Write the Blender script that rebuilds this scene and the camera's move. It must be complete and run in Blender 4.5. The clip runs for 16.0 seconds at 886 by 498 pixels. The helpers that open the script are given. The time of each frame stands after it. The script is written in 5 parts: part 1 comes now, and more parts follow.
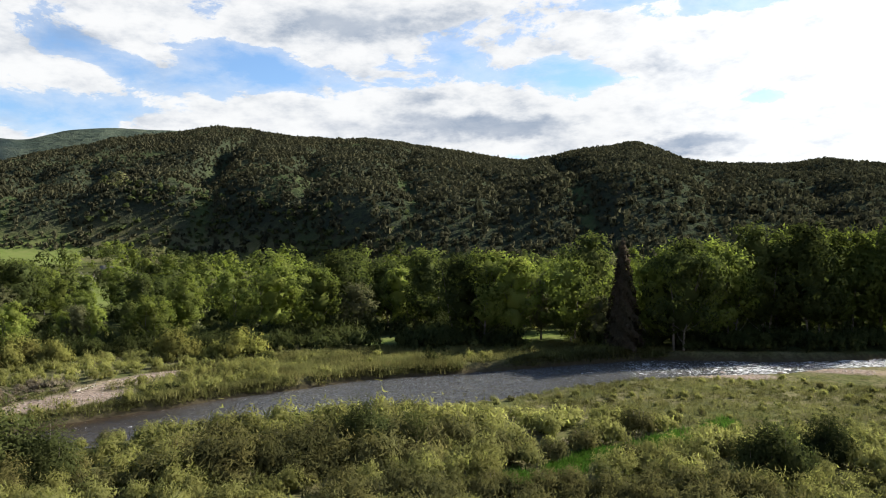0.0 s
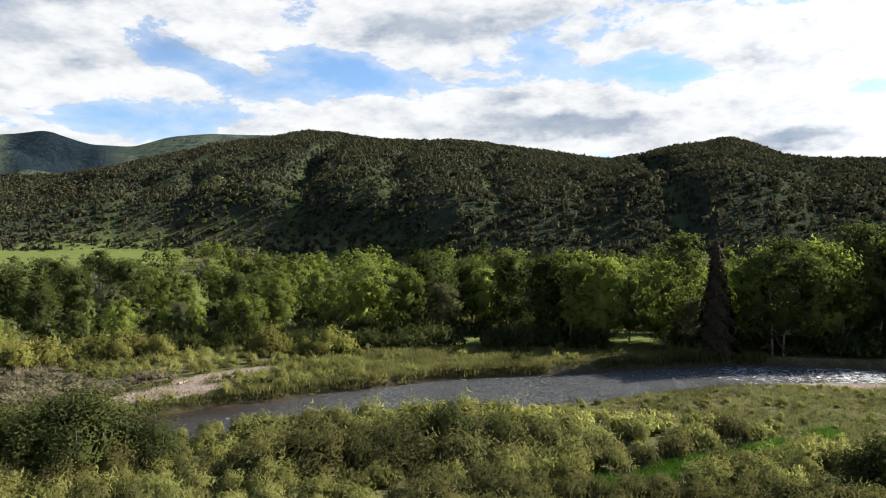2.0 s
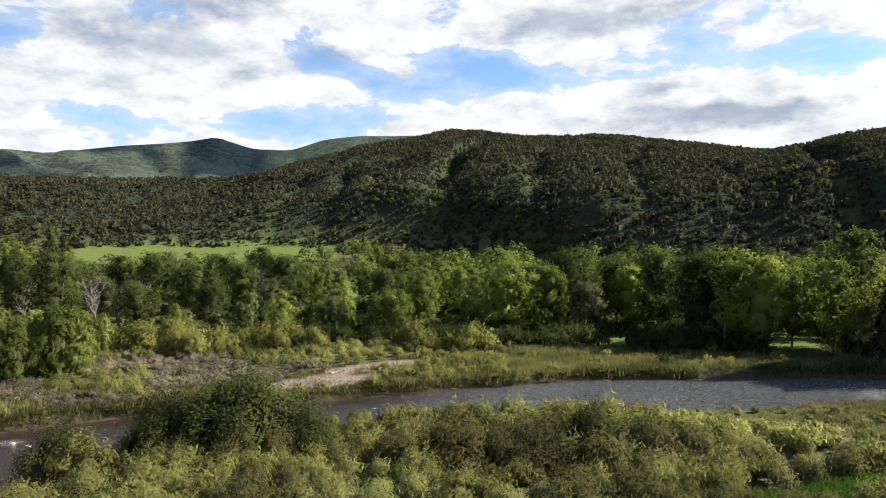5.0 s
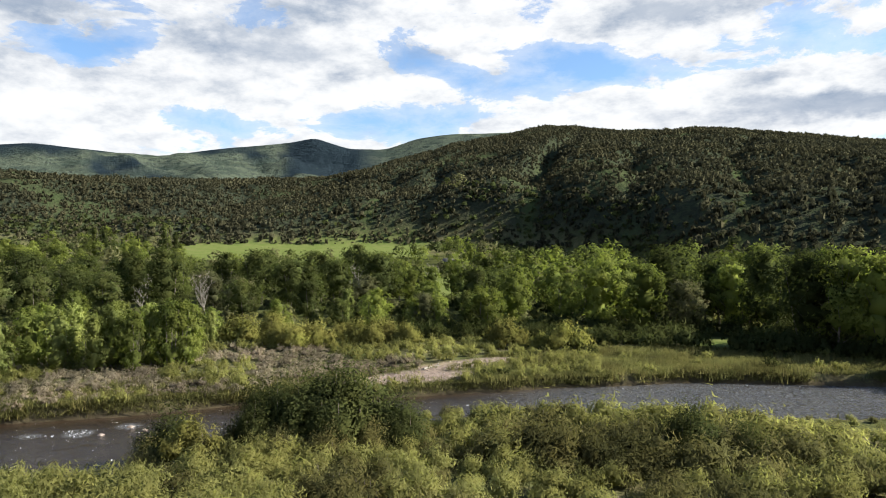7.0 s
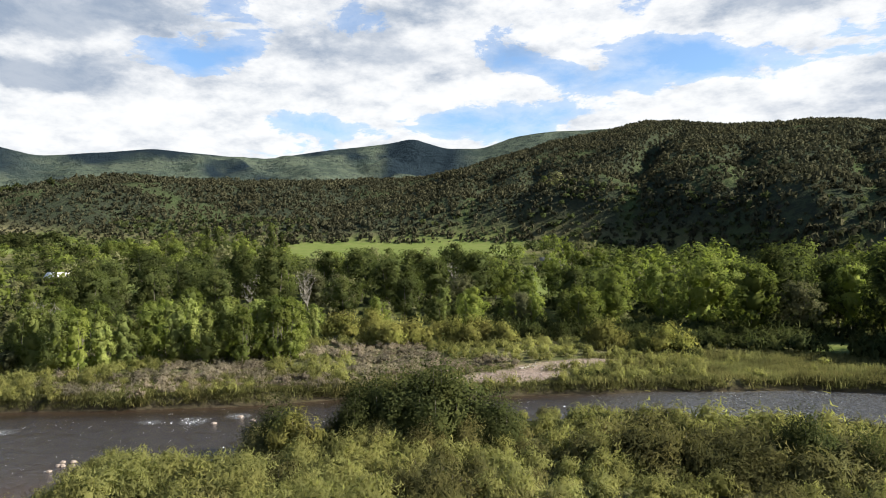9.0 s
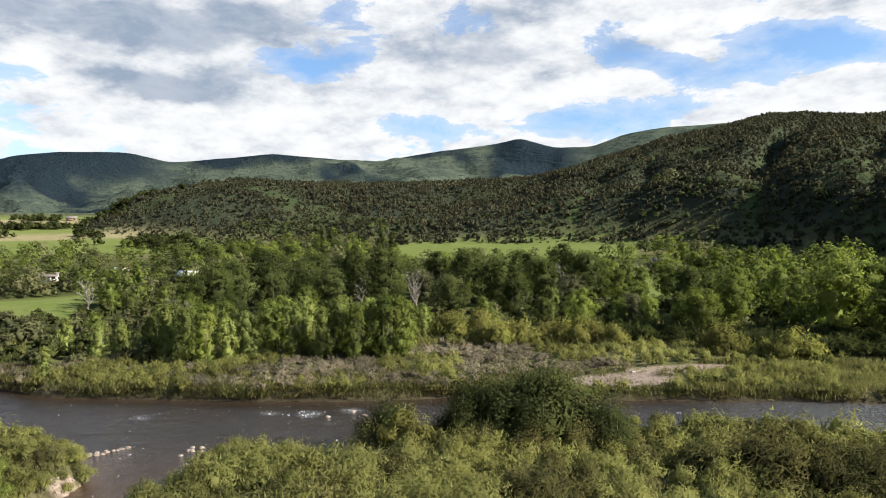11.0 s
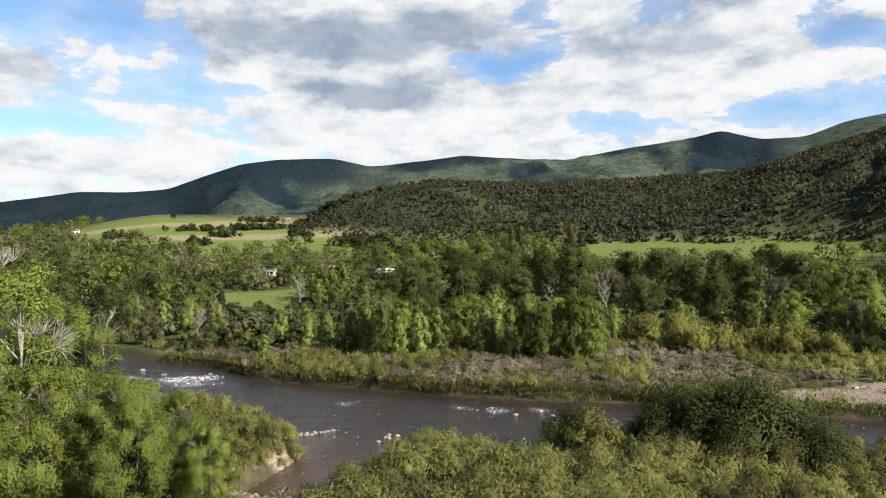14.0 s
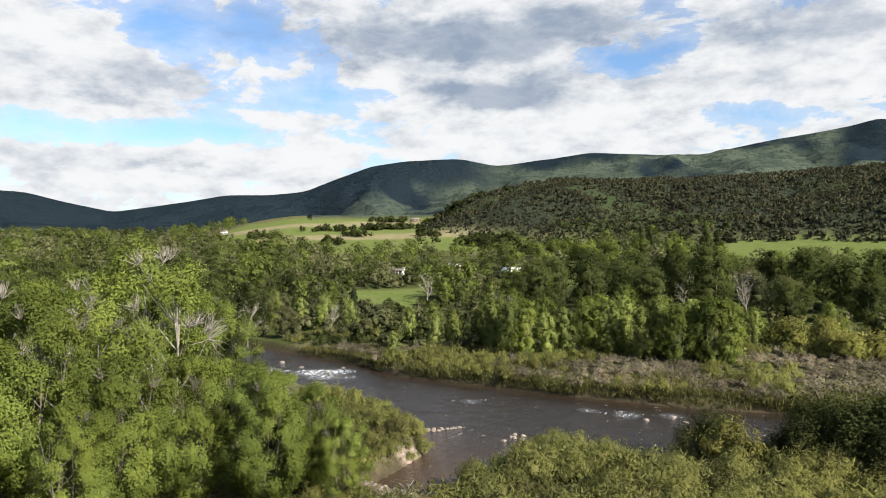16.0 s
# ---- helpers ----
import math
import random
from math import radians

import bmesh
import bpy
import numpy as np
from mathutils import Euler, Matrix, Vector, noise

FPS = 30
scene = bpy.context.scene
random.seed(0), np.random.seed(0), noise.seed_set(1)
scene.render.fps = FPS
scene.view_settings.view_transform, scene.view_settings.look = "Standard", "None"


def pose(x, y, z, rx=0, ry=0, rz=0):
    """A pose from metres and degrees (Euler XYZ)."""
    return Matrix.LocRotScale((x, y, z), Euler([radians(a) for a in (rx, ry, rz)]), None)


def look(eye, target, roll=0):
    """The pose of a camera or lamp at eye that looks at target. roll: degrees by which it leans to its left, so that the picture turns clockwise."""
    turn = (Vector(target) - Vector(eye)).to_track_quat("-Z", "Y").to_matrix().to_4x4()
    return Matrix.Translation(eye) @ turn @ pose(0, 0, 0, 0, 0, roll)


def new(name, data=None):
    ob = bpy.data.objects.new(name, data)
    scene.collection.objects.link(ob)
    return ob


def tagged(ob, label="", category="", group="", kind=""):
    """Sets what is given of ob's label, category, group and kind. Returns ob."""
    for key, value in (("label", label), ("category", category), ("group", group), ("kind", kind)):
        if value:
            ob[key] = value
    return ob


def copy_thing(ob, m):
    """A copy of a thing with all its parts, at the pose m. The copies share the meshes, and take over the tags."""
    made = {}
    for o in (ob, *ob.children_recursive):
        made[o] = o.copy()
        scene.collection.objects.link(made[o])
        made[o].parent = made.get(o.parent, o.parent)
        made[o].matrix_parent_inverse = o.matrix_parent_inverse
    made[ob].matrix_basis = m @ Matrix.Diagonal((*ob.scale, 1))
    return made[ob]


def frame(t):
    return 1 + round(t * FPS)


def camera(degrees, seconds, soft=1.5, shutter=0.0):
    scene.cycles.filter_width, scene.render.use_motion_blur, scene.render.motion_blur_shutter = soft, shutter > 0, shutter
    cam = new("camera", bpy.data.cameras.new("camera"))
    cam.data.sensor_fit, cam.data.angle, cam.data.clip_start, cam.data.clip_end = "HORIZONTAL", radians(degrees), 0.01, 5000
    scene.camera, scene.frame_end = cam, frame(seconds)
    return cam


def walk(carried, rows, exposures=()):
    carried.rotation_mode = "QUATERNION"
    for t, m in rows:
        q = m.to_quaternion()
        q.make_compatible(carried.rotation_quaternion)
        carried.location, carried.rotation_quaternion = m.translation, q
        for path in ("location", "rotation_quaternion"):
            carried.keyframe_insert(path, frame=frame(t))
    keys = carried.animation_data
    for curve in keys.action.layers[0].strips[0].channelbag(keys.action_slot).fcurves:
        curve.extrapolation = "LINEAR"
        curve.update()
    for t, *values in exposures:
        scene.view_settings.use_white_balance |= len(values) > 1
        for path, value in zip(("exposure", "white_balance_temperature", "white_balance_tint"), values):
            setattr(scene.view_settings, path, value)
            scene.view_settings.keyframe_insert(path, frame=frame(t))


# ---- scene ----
# ---- camera: a drone that hovers over a riverside thicket and pans to its left ----
EYE = 18.0
cam = camera(65.4, 16.0, soft=1.0)
TURN = [
    (0.0, 0.0, -0.41, 0.62), (0.5, 1.43, -0.4, 0.63), (1.0, 3.12, -0.37, 0.64), (1.5, 5.07, -0.34, 0.64),
    (2.0, 7.03, -0.32, 0.65), (2.5, 8.98, -0.32, 0.66), (3.0, 10.95, -0.32, 0.67), (3.5, 12.97, -0.33, 0.68),
    (4.0, 14.93, -0.35, 0.66), (6.5, 24.51, -0.53, 0.56), (7.0, 26.43, -0.55, 0.57), (7.5, 28.38, -0.56, 0.57),
    (8.0, 30.37, -0.57, 0.57), (8.5, 32.39, -0.57, 0.59), (11.0, 43.33, -0.45, 0.67), (11.5, 45.92, -0.42, 0.67),
    (12.0, 48.65, -0.37, 0.66), (12.5, 51.68, -0.35, 0.62), (13.0, 54.43, -0.34, 0.57), (13.5, 56.72, -0.34, 0.54),
    (14.0, 58.86, -0.34, 0.53), (14.5, 61.36, -0.34, 0.53), (15.0, 64.15, -0.33, 0.54), (15.5, 66.8, -0.32, 0.56),
    (16.0, 69.27, -0.3, 0.6)]
walk(cam, [(t, pose(0, 0, EYE, 90 + tilt, lean, turn)) for t, turn, tilt, lean in TURN],
     exposures=[(0.0, 1.48), (6.5, 1.58), (12.0, 1.5), (16.0, 1.42)])

# ---- world: sky with broken cloud ----
SUN_AZ, SUN_EL = -64.0, 32.0            # azimuth to the left of the y axis, elevation


def bearing(az, r, z=0.0):
    a = radians(az)
    return (-math.sin(a) * r, math.cos(a) * r, z)


class Nodes:
    """A short hand for node trees."""

    def __init__(self, tree):
        self.t = tree
        tree.nodes.clear()

    def add(self, kind, ins=None, operation="", use_clamp=False, data_type="", blend_type="", interpolation_type="",
            rotation_type="", layer_name=""):
        n = self.t.nodes.new(kind)
        if operation:
            n.operation = operation
        if use_clamp:
            n.use_clamp = True
        if data_type:
            n.data_type, n.blend_type = data_type, blend_type
        if interpolation_type:
            n.interpolation_type = interpolation_type
        if rotation_type:
            n.rotation_type = rotation_type
        if layer_name:
            n.layer_name = layer_name
        for k, v in (ins or {}).items():
            s = n.inputs[k]
            if isinstance(v, bpy.types.NodeSocket):
                self.t.links.new(v, s)
            else:
                s.default_value = v
        return n

    def math(self, op, a, b=0.0, c=0.0, clamp=False):
        return self.add("ShaderNodeMath", {0: a, 1: b, 2: c}, operation=op, use_clamp=clamp).outputs[0]

    def vec(self, op, a, b=(0, 0, 0)):
        return self.add("ShaderNodeVectorMath", {0: a, 1: b}, operation=op).outputs[0]

    def mix(self, f, a, b, blend="MIX"):
        n = self.add("ShaderNodeMix", {0: f, 6: a, 7: b}, data_type="RGBA", blend_type=blend)
        return n.outputs[2]

    def step(self, v, lo, hi):
        return self.add("ShaderNodeMapRange", {0: v, 1: lo, 2: hi, 3: 0.0, 4: 1.0}, interpolation_type="SMOOTHSTEP").outputs[0]

    def noise(self, vector, scale, detail=4.0, rough=0.55, distortion=0.0):
        return self.add("ShaderNodeTexNoise", {"Vector": vector, "Scale": scale, "Detail": detail, "Roughness": rough,
                                               "Distortion": distortion})


def build_world():
    world = bpy.data.worlds.new("sky")
    world.use_nodes = True
    scene.world = world
    n = Nodes(world.node_tree)
    sky = n.add("ShaderNodeTexSky")
    sky.sky_type, sky.sun_disc, sky.sun_elevation, sky.sun_rotation = "NISHITA", False, radians(SUN_EL), radians(-SUN_AZ)
    sky.air_density, sky.dust_density, sky.ozone_density = 1.0, 0.6, 1.6
    d = n.vec("NORMALIZE", n.add("ShaderNodeTexCoord").outputs["Generated"])
    flat = n.vec("MULTIPLY", d, (1.0, 1.0, 2.3))
    warp = n.noise(flat, 7.0, 8.0, 0.62)
    shift = n.vec("MULTIPLY", n.vec("SUBTRACT", warp.outputs["Color"], (0.5, 0.5, 0.5)), (0.15, 0.15, 0.07))
    dw = n.vec("ADD", d, shift)
    sep = n.add("ShaderNodeSeparateXYZ", {0: dw})
    az = n.math("MULTIPLY", n.math("ARCTAN2", n.math("MULTIPLY", sep.outputs[0], -1.0), sep.outputs[1]), 180 / math.pi)
    el = n.math("MULTIPLY", n.math("ARCSINE", sep.outputs[2]), 180 / math.pi)

    def blob(a0, e0, w, h, lean=0.0):
        """A soft lens of half width w and half height h, in degrees; lean: degrees risen per degree to the left."""
        a = n.math("SUBTRACT", az, a0)
        e = n.math("SUBTRACT", n.math("SUBTRACT", el, e0), n.math("MULTIPLY", a, lean))
        q = n.math("ADD", n.math("POWER", n.math("ABSOLUTE", n.math("DIVIDE", a, w)), 2.0),
                   n.math("POWER", n.math("ABSOLUTE", n.math("DIVIDE", e, h)), 2.0))
        return n.math("EXPONENT", n.math("MULTIPLY", q, -1.0))

    def total(rows):
        acc = None
        for amount, *row in rows:
            v = n.math("MULTIPLY", blob(*row), amount)
            acc = v if acc is None else n.math("ADD", acc, v)
        return acc

    fine = n.noise(flat, 9.0, 10.0, 0.64, 0.3).outputs["Fac"]
    # clear gaps (below zero) and solid banks of cloud (above)
    cover = total([
        (-.45, 15.0, 14.0, 5.0, 1.6, 0.1), (-.3, 24.0, 13.0, 5.0, 1.0, 0.2), (-.25, -0.8, 16.0, 3.0, 1.6), (-.3, -8.5, 14.2, 4.0, 1.0, -0.1),
        (-.55, 53.0, 14.6, 4.2, 1.1), (-.25, 29.0, 15.5, 2.2, 1.5), (-.28, 31.0, 9.8, 6.0, 1.0), (-.3, 45.0, 9.6, 6.0, 1.2),
        (-.25, 80.0, 12.5, 5.0, 1.6), (-.34, 92.0, 8.8, 8.0, 1.0), (-.3, 84.0, 16.5, 4.0, 1.6), (-.3, 92.0, 16.5, 3.0, 2.0),
        (.4, 8.0, 18.0, 9.0, 2.0), (.35, 40.0, 13.5, 8.0, 3.0), (.35, 65.0, 15.0, 8.0, 4.0), (.3, -23.0, 13.0, 10.0, 6.0), (-.4, -13.0, 13.2, 5.0, 1.0, -0.05), (-.35, -22.0, 17.5, 5.0, 1.2), (-.35, -24.0, 11.0, 3.0, 0.9), (-.3, -14, 18.5, 4, .8),
        (.3, 97.0, 14.0, 5.0, 2.5), (.3, 92.0, 6.6, 8.0, 1.1), (.25, 8.0, 9.5, 9.0, 1.5), (.25, 58.0, 9.0, 9.0, 2.0), (.4, -3.0, 9.8, 9.0, 1.4)])
    # the broken deck thins out overhead
    high = n.math("MULTIPLY", n.step(n.math("ARCSINE", n.add("ShaderNodeSeparateXYZ", {0: d}).outputs[2]), radians(20), radians(34)), -0.4)
    body = n.math("ADD", n.math("ADD", fine, cover), high)
    veil = n.math("MULTIPLY", n.step(body, 0.12, 0.45), 0.4)
    cloud = n.math("MAXIMUM", n.step(body, 0.37, 0.49), veil)
    # grey, thick bases
    thick = total([
        (0.85, -3.0, 9.7, 8.0, 0.9, -0.02), (.8, 7.5, 17.4, 8.0, 1.2), (.8, -19.0, 7.6, 4.5, 0.6), (.5, 1.0, 11.5, 2.2, 0.5),
        (1.15, 66.0, 16.6, 9.0, 1.8), (1.0, 65.0, 12.1, 5.5, 1.0, 0.08), (.6, 60.0, 13.0, 4.0, 1.0), (.4, 41.0, 15.2, 5.0, 1.4), (.5, 38.0, 18.6, 6.0, 1.0),
        (.45, 29.0, 15.2, 4.0, 0.8), (.35, 97.0, 11.2, 5.0, 0.7), (.35, 91.5, 6.6, 5.0, 0.4), (.3, 47.0, 12.3, 5.0, .8), (.5, 84.0, 18.4, 5.0, 1.0), (.35, 43.0, 16.0, 7.0, 2.0), (.3, 92.0, 13.0, 6.0, 1.2), (.3, 33.0, 14.0, 4.0, 0.9), (.4, 55.0, 17.5, 5.0, 1.2), (.5, 82.0, 16.5, 8.0, 1.4)])
    puff = n.noise(flat, 16.0, 6.0, 0.6).outputs["Fac"]
    grey = n.step(n.math("ADD", thick, n.math("MULTIPLY", n.math("SUBTRACT", puff, 0.4), 1.7)), 0.0, 0.95)
    grey = n.math("MULTIPLY", grey, n.math("ADD", 0.74, n.math("MULTIPLY", n.step(fine, 0.36, 0.66), 0.3)))
    cloud_colour = n.mix(grey, (0.348, 0.352, 0.356, 1), (0.12, 0.148, 0.192, 1))
    sun = n.add("ShaderNodeVectorMath", {0: d, 1: (-math.sin(radians(SUN_AZ)) * math.cos(radians(SUN_EL)),
                math.cos(radians(SUN_AZ)) * math.cos(radians(SUN_EL)), math.sin(radians(SUN_EL)))}, operation="DOT_PRODUCT").outputs["Value"]
    glow = n.math("MULTIPLY", n.step(sun, 0.6, 1.0), 0.6)
    lit = n.vec("MULTIPLY", cloud_colour, n.add("ShaderNodeCombineXYZ", {i: n.math("ADD", glow, 1.0) for i in range(3)}).outputs[0])
    clear = n.vec("MULTIPLY", sky.outputs[0], (0.052, 0.061, 0.071))
    colour = n.mix(cloud, clear, lit)
    n.add("ShaderNodeOutputWorld", {0: n.add("ShaderNodeBackground", {0: colour, 1: 1.0}).outputs[0]})


build_world()
sun = new("sun", bpy.data.lights.new("sun", "SUN"))
sun.data.energy, sun.data.angle, sun.data.color = 5.0, radians(0.55), (1.0, 0.935, 0.82)
sun.matrix_world = look(bearing(SUN_AZ, 100 * math.cos(radians(SUN_EL)), 100 * math.sin(radians(SUN_EL))), (0, 0, 0))

# ---- materials ----
def material(name):
    m = bpy.data.materials.new(name)
    m.use_nodes = True
    return m, Nodes(m.node_tree)


def leaf_material(name, colour, back, vary=0.1, tone=(1.25, 1.05, 0.7), scale=0.25, through_it=0.34):
    """Foliage: matt leaf faces that let light through, each plant and each spray a little different."""
    m, n = material(name)
    place = n.add("ShaderNodeNewGeometry")
    isle = place.outputs["Random Per Island"]
    who = n.add("ShaderNodeObjectInfo").outputs["Random"]
    patch = n.noise(place.outputs["Position"], scale, 3.0).outputs["Fac"]
    light = n.math("ADD", 1.0 - vary, n.math("MULTIPLY", isle, 2 * vary))
    light = n.math("MULTIPLY", light, n.math("ADD", 0.72, n.math("MULTIPLY", who, 0.52)))
    stand = n.noise(place.outputs["Position"], 0.085, 2.0).outputs["Fac"]
    light = n.math("MULTIPLY", light, n.math("ADD", 0.68, n.math("MULTIPLY", n.step(stand, 0.3, 0.7), 0.62)))
    mixf = n.math("ADD", n.math("MULTIPLY", n.step(patch, 0.36, 0.66), 0.55), n.math("MULTIPLY", who, 0.45))
    c1 = n.mix(mixf, (*colour, 1), (*[a * b for a, b in zip(colour, tone)], 1))
    grey = n.add("ShaderNodeCombineXYZ", {0: light, 1: light, 2: light}).outputs[0]
    c1, c2 = n.vec("MULTIPLY", c1, grey), n.vec("MULTIPLY", back, grey)
    a = n.add("ShaderNodeBsdfDiffuse", {0: c1}).outputs[0]
    b = n.add("ShaderNodeBsdfTranslucent", {0: c2}).outputs[0]
    s = n.add("ShaderNodeMixShader", {0: through_it, 1: a, 2: b}).outputs[0]
    n.add("ShaderNodeOutputMaterial", {0: s})
    return m


def rough_material(name, colour, other, scale=3.0, rough=0.9, bump=0.4, size=0.05, lo=0.35, hi=0.65, detail=6.0, metallic=0.0):
    m, n = material(name)
    place = n.add("ShaderNodeTexCoord").outputs["Object"]
    a = n.noise(place, scale, detail, 0.6).outputs["Fac"]
    b = n.noise(place, scale * 7, 4.0, 0.6).outputs["Fac"]
    who = n.add("ShaderNodeObjectInfo").outputs["Random"]
    c = n.mix(n.step(a, lo, hi), (*colour, 1), (*other, 1))
    k = n.math("MULTIPLY", n.math("ADD", 0.7, n.math("MULTIPLY", b, 0.6)), n.math("ADD", 0.85, n.math("MULTIPLY", who, 0.3)))
    c = n.vec("MULTIPLY", c, n.add("ShaderNodeCombineXYZ", {0: k, 1: k, 2: k}).outputs[0])
    h = n.add("ShaderNodeBump", {"Strength": bump, "Distance": size, "Height": n.math("ADD", a, n.math("MULTIPLY", b, 0.5))}).outputs[0]
    p = n.add("ShaderNodeBsdfPrincipled", {"Base Color": c, "Roughness": rough, "Normal": h, "Metallic": metallic}).outputs[0]
    n.add("ShaderNodeOutputMaterial", {0: p})
    return m


def ground_material():
    """Meadow, gravel, mown field, scrub slope and sagebrush hills tinted for haze, by the masks that the terrain
    carries.
    """
    m, n = material("valley_ground")
    geo = n.add("ShaderNodeNewGeometry").outputs["Position"]
    mask = n.add("ShaderNodeSeparateColor", {0: n.add("ShaderNodeVertexColor", layer_name="cover").outputs[0]})
    gravel, field, slope = mask.outputs[0], mask.outputs[1], mask.outputs[2]
    far = n.add("ShaderNodeVertexColor", layer_name="cover").outputs["Alpha"]
    big = n.noise(geo, 0.02, 6.0, 0.6).outputs["Fac"]
    mid = n.noise(geo, 0.16, 6.0, 0.65).outputs["Fac"]
    small = n.noise(geo, 2.2, 5.0, 0.65).outputs["Fac"]
    meadow = n.mix(n.step(mid, 0.36, 0.62), (0.08, 0.088, 0.034, 1), (0.145, 0.128, 0.07, 1))
    meadow = n.mix(n.step(small, 0.35, 0.75), meadow, (0.04, 0.045, 0.018, 1))
    stones = n.add("ShaderNodeTexVoronoi", {"Vector": geo, "Scale": 3.5})
    stone = n.mix(n.math("MULTIPLY", n.add("ShaderNodeSeparateColor", {0: stones.outputs["Color"]}).outputs[0], 0.9), (0.12, 0.09, 0.072, 1), (0.25, 0.2, 0.165, 1))
    stone = n.mix(n.step(mid, 0.5, 0.7), stone, (0.2, 0.17, 0.1, 1))
    grass = n.mix(n.step(mid, 0.3, 0.7), (0.085, 0.115, 0.03, 1), (0.115, 0.13, 0.045, 1))
    dry = n.add("ShaderNodeVertexColor", layer_name="bank").outputs["Alpha"]
    grass = n.mix(dry, grass, n.mix(n.step(mid, 0.3, 0.7), (0.16, 0.14, 0.075, 1), (0.2, 0.18, 0.1, 1)))
    scrub = n.mix(n.step(big, 0.4, 0.62), (0.024, 0.03, 0.019, 1), (0.034, 0.042, 0.023, 1))
    dots = n.noise(geo, 0.3, 3.0, 0.7).outputs["Fac"]
    scrub = n.mix(n.step(dots, 0.46, 0.56), scrub, (0.024, 0.028, 0.019, 1))
    scrub = n.mix(n.step(n.noise(geo, 0.07, 5.0, 0.7).outputs["Fac"], 0.6, 0.7), scrub, (0.034, 0.03, 0.022, 1))
    open_slope = n.add("ShaderNodeSeparateColor", {0: n.add("ShaderNodeVertexColor", layer_name="bank").outputs[0]}).outputs[2]
    scrub = n.mix(open_slope, scrub, n.mix(n.step(mid, 0.35, 0.65), (0.04, 0.058, 0.021, 1), (0.054, 0.064, 0.029, 1)))
    # distance haze is painted in: greyed sagebrush, blue-tinted wood
    hazed_hills = n.mix(n.step(n.noise(n.vec("MULTIPLY", geo, (1.0, 1.0, 3.0)), 0.009, 8.0, 0.68).outputs["Fac"], 0.4, 0.6), (0.046, 0.062, 0.048, 1), (0.078, 0.094, 0.068, 1))
    hazed_hills = n.mix(n.step(n.noise(geo, 0.045, 5.0, 0.75).outputs["Fac"], 0.5, 0.62), hazed_hills, (0.032, 0.044, 0.037, 1))
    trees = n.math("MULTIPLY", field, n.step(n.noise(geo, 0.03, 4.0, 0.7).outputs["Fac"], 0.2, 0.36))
    hazed_hills = n.mix(trees, hazed_hills, (0.014, 0.022, 0.028, 1))
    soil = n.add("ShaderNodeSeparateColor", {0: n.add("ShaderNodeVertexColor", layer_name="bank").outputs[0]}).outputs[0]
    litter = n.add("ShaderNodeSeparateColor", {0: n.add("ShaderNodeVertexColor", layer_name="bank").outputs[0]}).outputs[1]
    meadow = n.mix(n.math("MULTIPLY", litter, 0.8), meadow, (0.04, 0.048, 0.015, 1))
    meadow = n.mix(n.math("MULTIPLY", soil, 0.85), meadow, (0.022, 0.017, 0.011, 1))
    c = n.mix(gravel, meadow, stone)
    c = n.mix(n.math("MULTIPLY", field, n.math("SUBTRACT", 1.0, far)), c, grass)
    c = n.mix(slope, c, scrub)
    c = n.mix(far, c, hazed_hills)
    height = n.math("ADD", n.math("MULTIPLY", small, 0.25), n.math("MULTIPLY", dots, n.math("ADD", 0.3, n.math("MULTIPLY", slope, 4.0))))
    ledge = n.noise(n.vec("MULTIPLY", geo, (1.0, 1.0, 2.5)), 0.028, 6.0, 0.7).outputs["Fac"]
    height = n.math("ADD", height, n.math("MULTIPLY", n.math("MULTIPLY", far, ledge), 60.0))
    h = n.add("ShaderNodeBump", {"Strength": 0.8, "Distance": 0.5, "Height": height}).outputs[0]
    p = n.add("ShaderNodeBsdfPrincipled", {"Base Color": c, "Roughness": 0.95, "Normal": h, "Specular IOR Level": 0.0}).outputs[0]
    n.add("ShaderNodeOutputMaterial", {0: p})
    return m


